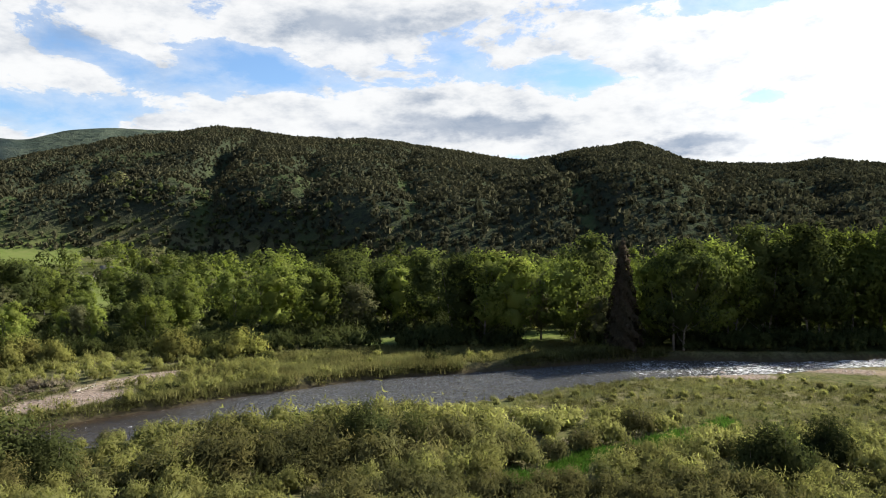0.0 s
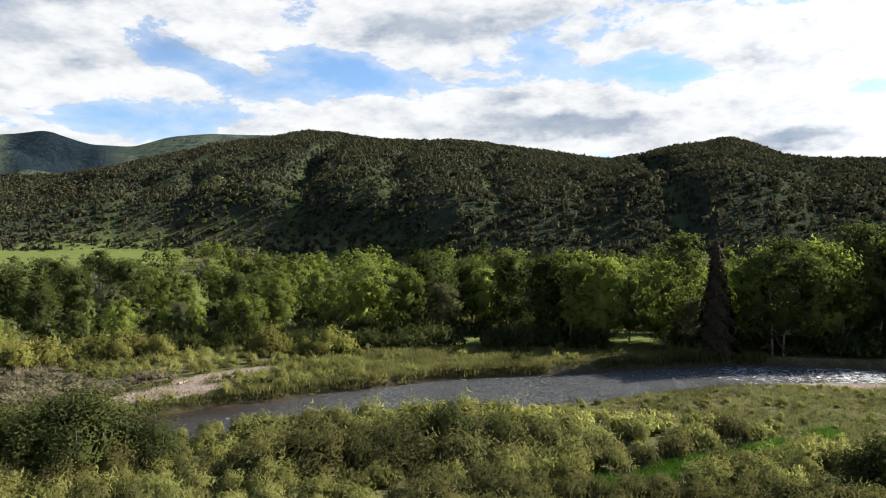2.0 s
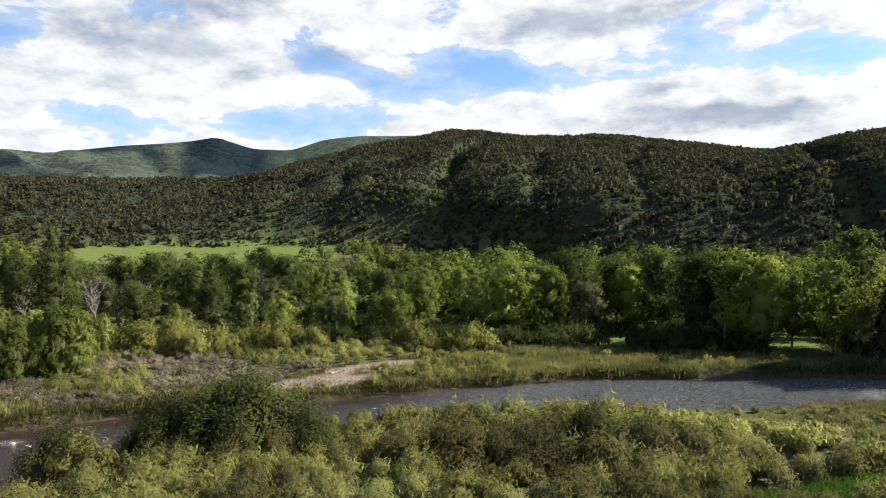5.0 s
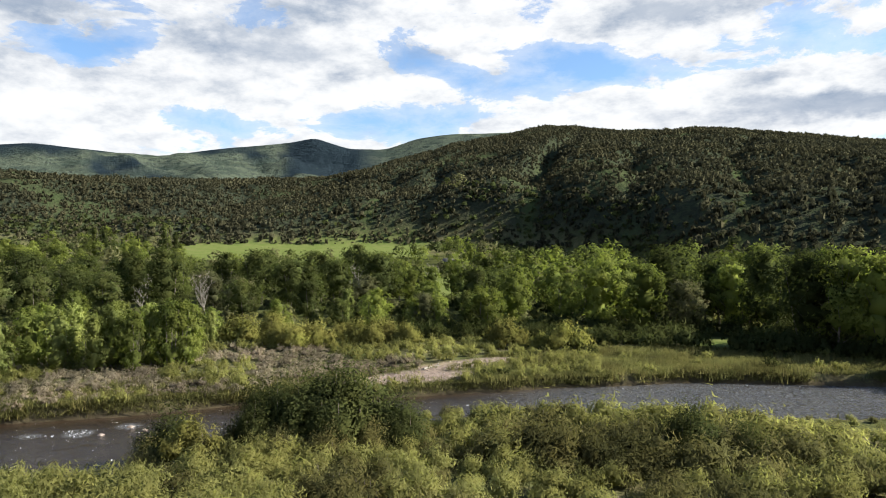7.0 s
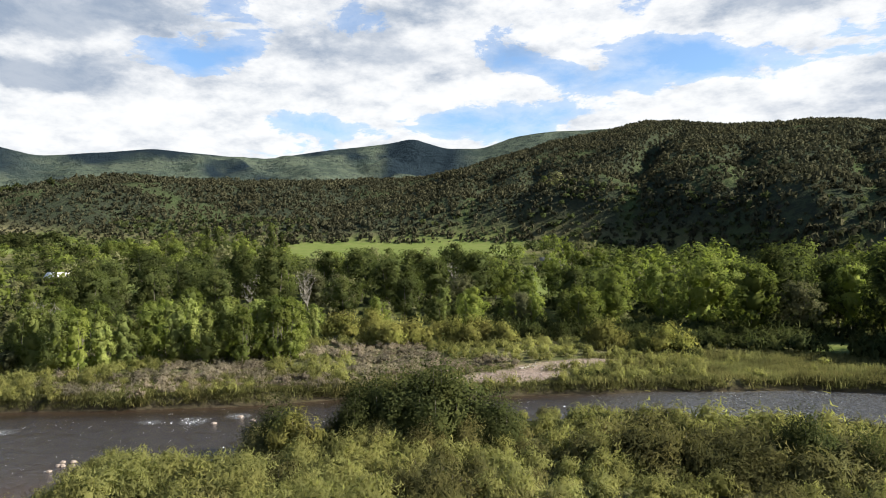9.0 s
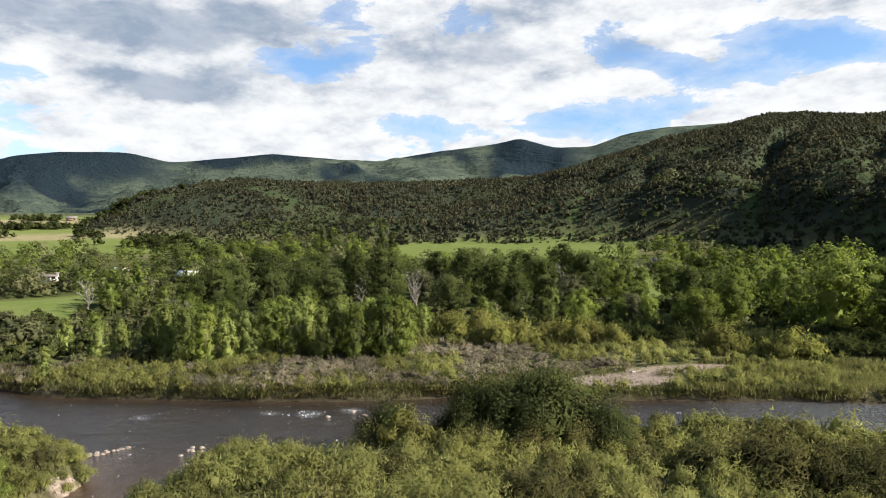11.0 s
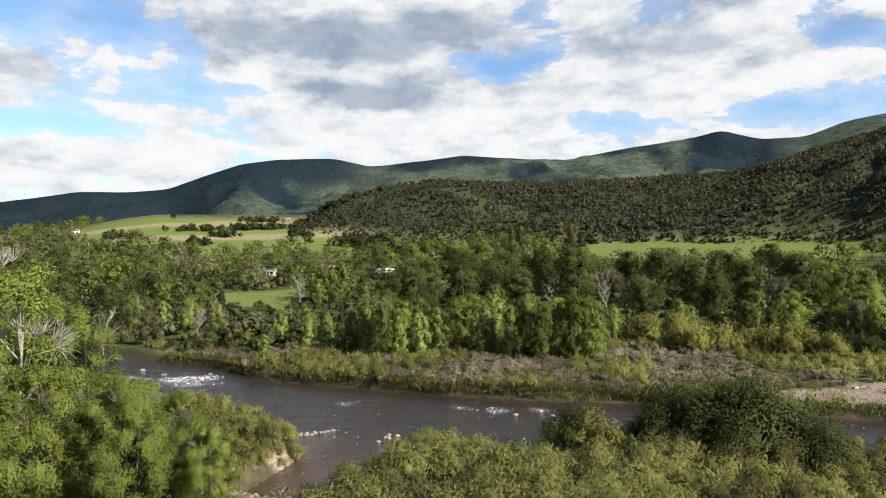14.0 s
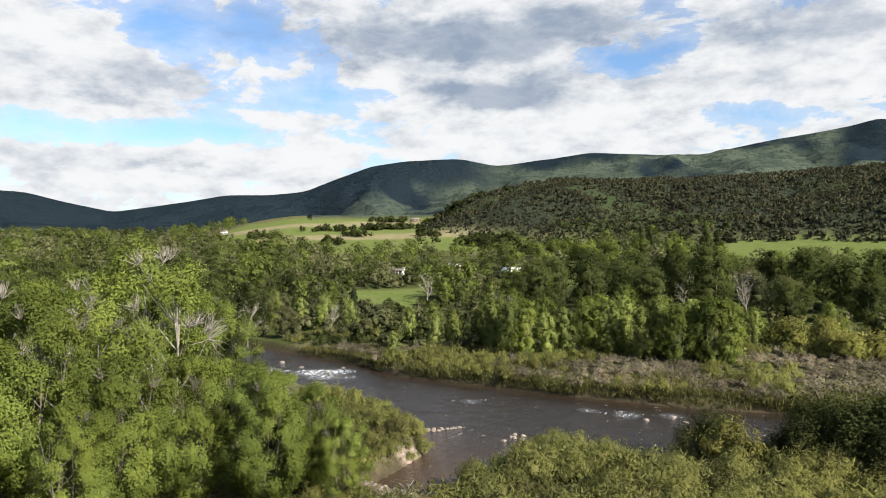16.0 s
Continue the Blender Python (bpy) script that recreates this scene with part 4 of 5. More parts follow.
# grove of young cottonwoods
for az, r, h in ((57.5, 115, 11), (55.6, 113, 10.5), (54.7, 116, 11), (53.4, 110, 10), (52.1, 111, 11.5), (50.8, 108, 10.5), (49.4, 111, 11), (48.2, 109, 12), (47.2, 110, 11.5), (46.4, 114, 9), (59.4, 113, 10),
                 (60.8, 112, 9), (62.5, 112, 11), (63.8, 113, 10.5), (65.4, 117, 11), (66.3, 120, 9), (51.6, 120, 11), (56.5, 124, 11), (61.5, 126, 11), (64.6, 127, 10.5), (68.4, 126, 8), (70, 124, 7), (73.5, 108, 6), (72.2, 132, 8),
                 (45.0, 128, 8), (29, 142, 8), (34.5, 150, 10), (27, 140, 9), (24.5, 138, 10), (22.3, 136, 9), (77, 150, 8), (79, 160, 9), (81, 155, 9), (83, 165, 10)):
    put(young[int(rng.integers(3))], *place_at(az, r), 0.88 * h / 10.0)
spruce = plant("spruce_tree", conifer(5, 18.5, 7.5, 9000, 0.42), NEEDLE_RED, "tall dark rust-brown spruce at the water's edge", "tree")
put(spruce, *place_at(-14.6, 118))
small_spruce = plant("spruce_tree", conifer(6, 7.5, 3.6, 3000, 0.3), NEEDLE, "small dark green spruce beside a lawn", "tree")
put(small_spruce, *place_at(76.7, 190))
poplar = plant("poplar_tree", crown_tree(160, 16, 4.2, 2000, 0.3, 1, 16, 0.08, 1.5), COTTON_DARK, "narrow dark poplar at the field's edge", "tree", group="poplars by the field")
for az, r, h in ((53.2, 360, 15), (52.6, 362, 16), (48.3, 330, 20), (47.6, 335, 15)):
    put(poplar, *place_at(az, r), h / 16)

# near cottonwoods below the drone's left
near_tree = [plant("cottonwood_tree", crown_tree(180 + k, 14.0, sp, n, 0.105, st, 64, 0.04, 1.1, bare, 0.82, 0.9, 0.0), NEAR_LEAF, label, "tree", PALE_WOOD if k else BARK, group="near cottonwoods")
             for k, (sp, n, st, bare, label) in enumerate((
                 (8.5, 44000, 3, 0.04, "leafy green cottonwood with pale bare twigs"), (8.0, 26000, 2, 0.35, "cottonwood with bleached dead limbs in its crown")))]
for az, r, h, k in ((96.5, 62, 16.0, 1), (91.5, 60, 16.0, 1), (99.5, 55, 15, 0), (79.8, 51, 7.2, 0), (77.8, 48, 5.6, 0), (83.6, 49, 8.6, 0), (95, 84, 14, 0), (100, 80, 14, 0), (89, 88, 12, 0), (94.0, 50, 10, 0), (89.5, 52, 9.5, 0), (85.2, 52, 8.8, 0), (102.5, 62, 14, 1), (82.4, 54, 7.6, 0), (87.5, 66, 12.0, 0), (98, 47, 8, 0), (105, 54, 12, 0), (92, 74, 13, 0)):
    put(near_tree[k], *place_at(az, r), h / 14.0)

# leafless trees that stand among the green ones
def bare_tree(seed, height):
    g = np.random.default_rng(seed)
    trunk = limb((0, 0, -0.3), (0, 0, 1), height * 0.85, g, 0.08, 7)
    wood, twigs = [tube(trunk, np.linspace(height * 0.016, 0.03, 8), 6)], []
    for k in range(16):
        at = trunk[2 + k % 5]
        b = limb(at, (math.cos(k * 2.4), math.sin(k * 2.4), 1.1), height * g.uniform(0.25, 0.42), g, 0.16, 3)
        wood.append(tube(b, (0.09, 0.06, 0.04, 0.02), 4))
        for q in b[1:]:
            for _ in range(4):
                twigs.append(tube(limb(q, g.normal(0, 1, 3) + (0, 0, 1.2), height * 0.11, g, 0.25, 2), (0.03, 0.02, 0.01), 3))
    return joined(wood), joined(twigs)


bare = plant("bare_tree", bare_tree(170, 9.0), PALE_WOOD, "leafless grey tree among green cottonwoods", "tree", PALE_WOOD, ("trunk", "twigs"), "bare trees")
for ob in bare.children:
    if ob.name.startswith("twigs"):
        tagged(ob, kind="stuff")
for az, r, h in ((85.2, 138, 9), (78.6, 150, 6), (64.6, 128, 9), (50.2, 190, 10), (24.2, 205, 11), (27.5, 215, 10), (33.0, 190, 12), (70.6, 205, 9), (96.0, 175, 10), (45.5, 180, 11)):
    put(bare, *place_at(az, r), h / 9.0)

# -- single shrubs --
dark_bush = [plant("alder_bush", bush(200 + k, 4.4, 5.4, 7000, 0.115, 0.055, 16, 0.35, 1.0, 0.45), mat, label, "bush", names=("wood", "foliage"), group="dark bushes on the near bank")
             for k, (mat, label) in enumerate(((WILLOW_DARK, "dense dark green alder bush on the near bank"), (WILLOW_DARK, "tall dark green alder bush on the near bank"), (WILLOW_OLIVE, "low brown-olive bush on the near bank")))]
for az, r, h in ((50.0, 62, 4.4), (48.2, 64, 6.3), (43.6, 61, 3.4), (41.6, 61, 5.4), (39.8, 58, 4.0), (38.0, 62, 7.2), (36.0, 58, 4.4), (34.3, 61, 7.0), (32.2, 59, 4.4), (30.4, 61, 5.4), (36.6, 66, 5.2), (40.6, 66, 6.2), (6.8, 60, 4.2), (3.2, 62, 3.6), (2.4, 60, 3.2), (-25.4, 55, 4.4), (-29, 62, 3.6)):
    put(dark_bush[2 if h < 4.5 and az > 28 else int(rng.integers(2))], *place_at(az, r), h / 5.0)
GOLD = leaf_material("yellow_willow_leaf", (0.175, 0.162, 0.05), (0.26, 0.245, 0.06), 0.12, (0.85, 1.0, 0.8))
gold_bush = [plant("willow_bush", bush(210 + k, 4.0, 5.0, 2400, 0.22, 0.07, 9, 0.9, 0.8), GOLD, "rounded yellow-green willow bush on the flat", "bush", names=("wood", "foliage"), group="golden willows") for k in range(2)]
for az, r, h in ((46.6, 60, 3.6), (40.0, 130, 4.5), (38.6, 129, 4.5), (37.0, 130, 5.0), (35.0, 136, 4), (33.4, 131, 5.0), (32.2, 130, 5), (31.0, 131, 4.6), (29.4, 128, 4), (21.5, 127, 5.2), (20.2, 126, 3), (16.2, 123, 5.0), (18.6, 124, 3.2), (43, 138, 5), (40.5, 142, 5), (58.5, 150, 4)):
    put(gold_bush[int(rng.integers(2))], *place_at(az, r * 0.93 if r > 100 else r), h * 1.15 / 4.0, 0.9)

# willow thicket of the foreground
willow = [bush(220 + k, 2.2, 3.3, 950, 0.18, 0.05, 7, 1.3, 0.8, 0.9) for k in range(5)]
willow_far = [bush(225 + k, 2.2, 3.3, 420, 0.24, 0.07, 6, 1.3, 0.8, 0.9) for k in range(3)]
singles = [plant("willow_shrub", willow[k], (WILLOW, WILLOW, WILLOW_GOLD, WILLOW_OLIVE, WILLOW_GREY)[k], label, "shrub", names=("wood", "foliage"), group="riverside willows")
           for k, label in enumerate(("olive green willow shrub in a thicket", "feathery olive willow shrub near the river", "yellow-green willow shrub in a thicket", "upright olive willow shrub", "greyish willow shrub still in bud"))]
near = scatter(6500, -38, 80, 41, 100, rng, 1.45)
sd = river_distance(near[:, 0], near[:, 1])
az, r = polar(near[:, 0], near[:, 1])
to_near = ((near[:, None, :] - NEAR_BANK[None]) ** 2).sum(-1).min(1)
to_far = ((near[:, None, :] - FAR_BANK[None]) ** 2).sum(-1).min(1)
ours = (to_near < to_far) & (sd > 0.5)
bar = gravel_bars(near[:, 0], near[:, 1], sd)
rush_strip = np.abs((near[:, 0] - 16) * 0.55 - (near[:, 1] - 59) * 0.83) < 2.2
rush_strip &= (near[:, 0] > 5) & (near[:, 0] < 28)
ours &= (bar < 0.6) & ~rush_strip
near, r, az = near[ours], r[ours], az[ours]
size = 0.5 + 0.95 * fbm(near[:, 0] / 9, near[:, 1] / 9, 3, 81) + rng.uniform(-0.12, 0.2, len(near))
flat = smooth(r, 68, 76) * (1 - smooth(az, -8, 4))
keep = rng.uniform(size=len(r)) > 0.4 * flat
near, r, az, size = near[keep], r[keep], az[keep], size[keep]
flat = flat[keep]
band = smooth(r, 52, 57) * (1 - smooth(r, 68, 74)) * (1 - smooth(az, 24, 30)) * smooth(az, -6, 2)
size *= (1 - 0.62 * flat * rng.uniform(0.7, 1.1, len(flat))) * np.where((az < 16) & (r > 68), 0.72, 1.0) * (1 + 0.3 * band)
size *= 0.62 + 0.38 * smooth(river_distance(near[:, 0], near[:, 1]), 1.0, 5.0)
for x, y, s in ((-60.2, 20.4, 0.7), (-58.4, 18.7, 0.55), (-57, 16.4, 0.7), (-62.5, 21.0, 0.8), (-64.6, 21.2, 0.8), (-61.4, 18.4, 0.9), (-55.4, 14.4, 0.6), (-66.5, 21.0, 0.9), (-63.6, 19.2, 1.0)):
    put(singles[int(rng.integers(4))], x, y, s)
edge = NEAR_BANK[(NEAR_BANK[:, 0] > -72) & (NEAR_BANK[:, 0] < -50) & (NEAR_BANK[:, 1] < 23.5) & (NEAR_BANK[:, 1] > 12)]
for x, y in edge[::2]:
    dx, dy = -58.5 - x, 15.0 - y
    q = math.hypot(dx, dy)
    if x < -51 and q > 1:
        put(singles[int(rng.integers(4))], x + 0.9 * dx / q, y + 0.9 * dy / q, rng.uniform(0.32, 0.55))
order = rng.permutation(len(near))
for i in order[:240]:
    put(singles[3 if rng.uniform() < 0.6 * band[i] else int(rng.integers(5))], near[i, 0], near[i, 1], size[i])
rest = order[240:]
tone = fbm(near[rest, 0] / 14, near[rest, 1] / 14, 2, 83) - 0.16 * band[rest]
close = r[rest] < 62
for nm, sel, mat, shapes in (("olive_willow_thicket", close & (tone < 0.43), WILLOW_OLIVE, willow), ("willow_thicket", close & (tone >= 0.43) & (tone < 0.6), WILLOW, willow), ("golden_willow_thicket", close & (tone >= 0.6), WILLOW_GOLD, willow),
                             ("bank_willows", ~close, WILLOW, willow_far)):
    q = rest[sel]
    stuff(nm, spread_out([w[1] for w in shapes], near[q], size[q], np.ones(len(q)), rng), mat, "dense olive willow thicket on the near bank", "thicket")

# far bank: grey-brown and olive brush
brush = [bush(240 + k, 2.2, 2.9, 190, 0.32, 0.06, 4, 1.9, 0.7, 1.2) for k in range(4)]
far = np.vstack([scatter(7000, -14, 92, 84, 175, rng, 1.65), scatter(5000, 14, 92, 84, 124, rng, 1.7)])
sd = river_distance(far[:, 0], far[:, 1])
fb = FAR_BANK[np.argmin(((far[:, None, :] - FAR_BANK[None]) ** 2).sum(-1), 1)]
az, r = polar(far[:, 0], far[:, 1])
rim = np.hypot(fb[:, 0], fb[:, 1])
ok = (r > rim) & (sd > 0.5) & (gravel_bars(far[:, 0], far[:, 1], sd) < 0.45) & (fields(far[:, 0], far[:, 1]) < 0.3) & ((az > 14) | (r > 118) | (rng.uniform(size=len(far)) < 0.3))
ok &= rng.uniform(size=len(far)) < np.where(r > 135, 0.4, 0.9)
far, az, r = far[ok], az[ok], r[ok]
kind = fbm(far[:, 0] / 12, far[:, 1] / 12, 3, 91)
grey = (kind > 0.45) & (r < 124) & (az > 25)
for nm, sel, mat, lab in (("bare_brush", grey, WILLOW_GREY, "grey-brown leafless brush on the far bank"), ("willow_thicket", ~grey & (kind < 0.6), WILLOW, "olive willow brush on the far bank"), ("alder_thicket", ~grey & (kind >= 0.6), WILLOW_DARK, "dark green undergrowth among the trees")):
    q = far[sel]
    stuff(nm, spread_out([b[1] for b in brush], q, rng.uniform(0.45, 0.95, len(q)) * (1.15 if nm == "bare_brush" else 1.0), np.full(len(q), 0.62 if nm == "bare_brush" else 1.0), rng), mat, lab, "thicket")
# undergrowth at the foot of the trees and through the wood
under = np.vstack([scatter(2600, -38, 20, 113, 142, rng, 1.9), scatter(700, 16, 32, 124, 142, rng, 2.4)])
ok = (river_distance(under[:, 0], under[:, 1]) > 1.0) & (polar(under[:, 0], under[:, 1])[1] > 118) & (fields(under[:, 0], under[:, 1]) < 0.3)
under = under[ok]
# the dark leaf here also stands for the shade under the trees
stuff("undergrowth", spread_out([b[1] for b in brush], under, rng.uniform(1.0, 2.1, len(under)), np.ones(len(under)), rng), WILLOW_DARK, "dark undergrowth at the foot of cottonwoods", "undergrowth")
mid = np.vstack([scatter(500, -38, 24, 150, 200, rng, 5.5), scatter(1300, 22, 62, 142, 300, rng, 6.0), scatter(2000, 60, 110, 118, 300, rng, 5.4)])
a, r = polar(mid[:, 0], mid[:, 1])
mid = mid[(river_distance(mid[:, 0], mid[:, 1]) > 2.0) & (fields(mid[:, 0], mid[:, 1]) < 0.2)]
which = fbm(mid[:, 0] / 18, mid[:, 1] / 18, 2, 99)
coarse = [bush(250 + k, 2.2, 3.2, 150, 0.32, 0.15, 4, 0.7)[1] for k in range(3)]
for nm, sel, mat in (("undergrowth", which < 0.5, WILLOW_DARK), ("light_undergrowth", which >= 0.5, COTTON_GREY)):
    q = mid[sel]
    stuff(nm, spread_out(coarse, q, rng.uniform(0.9, 2.2, len(q)), np.ones(len(q)), rng), mat, "tall green bushes filling the gaps of the wood", "undergrowth")

# tall grass of the far-bank terrace and loose grass
def tuft(seed, blades, height, spread, width):
    g = np.random.default_rng(seed)
    c = np.stack([g.normal(0, spread, blades), g.normal(0, spread, blades), np.full(blades, height * 0.45)], -1)
    return cards(c, np.tile((0, 0, 1.0), (blades, 1)), height * 0.5, width, g.normal(0, 0.35, (blades, 3)) + (0, -0.3, 0.9), g, 0.22, 0.8)


tufts = [tuft(260 + k, 22, 0.8, 0.45, 0.036) for k in range(4)]
grass = np.vstack([scatter(9500, -18, 26, 88, 124, rng, 0.0), scatter(9000, 26, 92, 83, 125, rng, 0.0)])
sd = river_distance(grass[:, 0], grass[:, 1])
fb = FAR_BANK[np.argmin(((grass[:, None, :] - FAR_BANK[None]) ** 2).sum(-1), 1)]
ok = (np.hypot(grass[:, 0], grass[:, 1]) > np.hypot(fb[:, 0], fb[:, 1])) & (sd > 0.15) & (sd < np.where(grass[:, 0] > -42, 21, 13)) & ((gravel_bars(grass[:, 0], grass[:, 1], sd) < 0.5) | (rng.uniform(size=len(grass)) < 0.1))
grass = grass[ok]
lip = scatter(110000, -18, 92, 83, 125, rng, 0.0)
sd = river_distance(lip[:, 0], lip[:, 1])
fb = FAR_BANK[np.argmin(((lip[:, None, :] - FAR_BANK[None]) ** 2).sum(-1), 1)]
lip = lip[(sd > 0.12) & (sd < 1.5) & (np.hypot(lip[:, 0], lip[:, 1]) > np.hypot(fb[:, 0], fb[:, 1])) & (fbm(lip[:, 0] / 4, lip[:, 1] / 4, 2, 94) > 0.27)]
grass = np.vstack([grass, lip])
stuff("tall_grass", spread_out(tufts, grass, rng.uniform(0.6, 1.35, len(grass)) * (0.6 + 0.7 * fbm(grass[:, 0] / 5, grass[:, 1] / 5, 2, 93)), np.ones(len(grass)), rng), REED, "tall olive grass on the far bank terrace", "grass")
rush = scatter(16000, -30, 0, 50, 80, rng, 0.0)
rush = rush[fbm(rush[:, 0] / 1.6, rush[:, 1] / 1.6, 2, 96) > 0.42]
rush = rush[(np.abs((rush[:, 0] - 16) * 0.55 - (rush[:, 1] - 59) * 0.83) < 1.7 + 1.4 * (fbm(rush[:, 0] / 3, rush[:, 1] / 3, 2, 95) - .5)) & (rush[:, 0] > 5) & (rush[:, 0] < 28)]
stuff("rushes", spread_out(tufts, rush, rng.uniform(0.5, 0.9, len(rush)), np.ones(len(rush)), rng), RUSH, "bright green rushes in a wet ditch", "rushes")
loose = np.vstack([scatter(4500, -38, -6, 68, 100, rng, 0.0), scatter(8000, -38, 80, 42, 112, rng, 0.0)])
sd = river_distance(loose[:, 0], loose[:, 1])
loose = loose[(sd > 0.5) & (gravel_bars(loose[:, 0], loose[:, 1], sd) < 0.35)][:5200]
spit = scatter(2600, 66, 84, 52, 84, rng, 0.0)
sd = river_distance(spit[:, 0], spit[:, 1])
spit = spit[(sd > 0.1) & (((spit[:, None, :] - NEAR_BANK[None]) ** 2).sum(-1).min(1) < ((spit[:, None, :] - FAR_BANK[None]) ** 2).sum(-1).min(1))][:700]
loose = np.vstack([loose, spit])
stuff("meadow_grass", spread_out(tufts, loose, rng.uniform(0.3, 0.7, len(loose)), np.ones(len(loose)), rng), REED, "loose meadow grass between the shrubs", "grass")

# -- far woods and the brush of the hills --
far_tree = [crown_tree(300 + k, 11.0, 11.0, 300, 0.72, 1, 12, 0.08, 0.8, 0.0, 1.0, 1.0, 0.18)[1] for k in range(4)]
woods = np.vstack([scatter(1200, -45, 24, 172, 300, rng, 8.0), scatter(1400, 22, 64, 222, 470, rng, 9.5), scatter(2600, 60, 116, 198, 420, rng, 9.5), scatter(1300, 85, 116, 420, 950, rng, 15.0)])
woods = woods[(fields(woods[:, 0], woods[:, 1]) < 0.1)]
a, r = polar(woods[:, 0], woods[:, 1])
woods = woods[((a > 24) | (r < foot_n(a) - 25)) & ~((a > 60) & (a < 73) & (r > 400)) & ~((a > 27) & (a < 47.5) & (r > 325)) & ~((a > 22) & (a < 64) & (r > 345) & (rng.uniform(size=len(a)) < 0.6))]
lot = rng.uniform(size=len(woods))
for nm, sel, mat, lab in (("far_woods", lot < 0.42, COTTON, "distant green cottonwoods along the valley"), ("dark_far_woods", (lot >= 0.42) & (lot < 0.78), COTTON_DARK, "distant dark green cottonwoods along the valley"), ("budding_far_woods", lot >= 0.78, COTTON_GREY, "distant grey-green budding cottonwoods")):
    q = woods[sel]
    a, r = polar(q[:, 0], q[:, 1])
    low = np.where((a > 24) & (a < 82) & (r > 225), 0.7, 0.9)
    stuff(nm, spread_out(far_tree, q, low * rng.uniform(0.5, 1.3, len(q)), np.ones(len(q)), rng), mat, lab, "woods")

g = np.random.default_rng(17)
scrub = []
for k in range(4):
    d = unit(g.normal(0, 1, (11, 3)))
    c = d * (0.95, 0.95, 0.75) + (0, 0, 0.75)
    scrub.append(cards(c, g.normal(0, 1, (11, 3)), 0.66, 0.58, d + (0, 0, 0.3), g, 0.8, 0.4))
hills = scatter(96000, -40, 74, 265, 960, rng, 0.0)
z, sd, ridge = land(hills[:, 0], hills[:, 1])
a, r = polar(hills[:, 0], hills[:, 1])
dens = fbm(hills[:, 0] / 55, hills[:, 1] / 55, 4, 97)
ok = ridge & (r < top_n(a) + 25) & (rng.uniform(size=len(r)) < smooth(dens + 0.1 * smooth(a, 32, 38), 0.14, 0.36) * (1 - 0.8 * glades(hills[:, 0], hills[:, 1])))
hills = hills[ok][:52000]
hs = g.uniform(0.55, 1.5, len(hills)) * (0.7 + 0.6 * fbm(hills[:, 0] / 30, hills[:, 1] / 30, 2, 98))
stuff("oak_brush", spread_out(scrub, hills, hs * 0.92, g.uniform(1.0, 2.0, len(hills)), g), SCRUB, "dark oak brush and juniper on the hillsides", "brush")
# greener brush along the foot of the slope
apron = scatter(9000, -40, 66, 255, 520, rng, 3.4)
a, r = polar(apron[:, 0], apron[:, 1])
apron = apron[(a > 3) & (r > foot_n(a) - 60) & (r < foot_n(a) + 55) & (fields(apron[:, 0], apron[:, 1]) < 0.2) & (fbm(apron[:, 0] / 40, apron[:, 1] / 40, 3, 96) > 0.44)]
stuff("green_brush", spread_out(scrub, apron, g.uniform(0.9, 2.4, len(apron)), g.uniform(0.8, 1.2, len(apron)), g), SCRUB_GREEN, "green oak brush along the foot of the hills", "brush")

# trees along the foot of the bench
for k in range(40):
    a = rng.uniform(46.5, 62) if k < 31 else rng.uniform(17, 27)
    put(cottonwoods[(0, 5, 5, 1)[k % 4]], *place_at(a, rng.uniform(318, 352) if k < 31 else rng.uniform(280, 320)), rng.uniform(0.45, 0.8), 0.95)

# hedges and lone trees that part the bench fields
rows = []
for a0, a1, rr, lean in ((62, 79, 420, 10), (63, 73, 505, 6), (66, 84, 590, -4), (64, 78, 655, 3), (70, 85, 540, 2), (63, 70, 440, 8)):
    t = rng.uniform(0, 1, 130)
    a = np.radians(a0 + (a1 - a0) * t)
    q = rr + lean * (t - 0.5) * 10 + rng.normal(0, 4, 130)
    p = np.stack([-np.sin(a) * q, np.cos(a) * q], -1)
    rows.append(p[fbm(p[:, 0] / 30, p[:, 1] / 30, 2, 101) > 0.46])
rows = np.vstack(rows)
stuff("hedge", spread_out(coarse, rows, rng.uniform(1.2, 3.2, len(rows)), np.ones(len(rows)), rng), WILLOW_DARK, "broken hedge lines between the fields", "hedge")

# ---- stones, driftwood, buildings ----
def stone(name, seed, size, squash=0.6):
    g = np.random.default_rng(seed)
    bm = bmesh.new()
    bmesh.ops.create_icosphere(bm, subdivisions=2, radius=size)
    for v in bm.verts:
        v.co *= 1 + 0.28 * noise.noise(v.co / size * 1.1 + Vector((seed, 0, 0)))
        v.co.z *= squash
    me = bpy.data.meshes.new(name)
    bm.to_mesh(me)
    bm.free()
    me.materials.append(STONE)
    return me


stones = [stone("boulder", 3 * k, 0.45) for k in range(4)]


def boulder(x, y, z, s, label="pale wet boulder in the river"):
    ob = tagged(new("boulder", stones[int(rng.integers(4))]), label, "boulder", "river boulders")
    ob.matrix_basis = pose(x, y, z, rng.uniform(-15, 15), rng.uniform(-15, 15), rng.uniform(0, 360)) @ Matrix.Diagonal((s, s, s, 1))


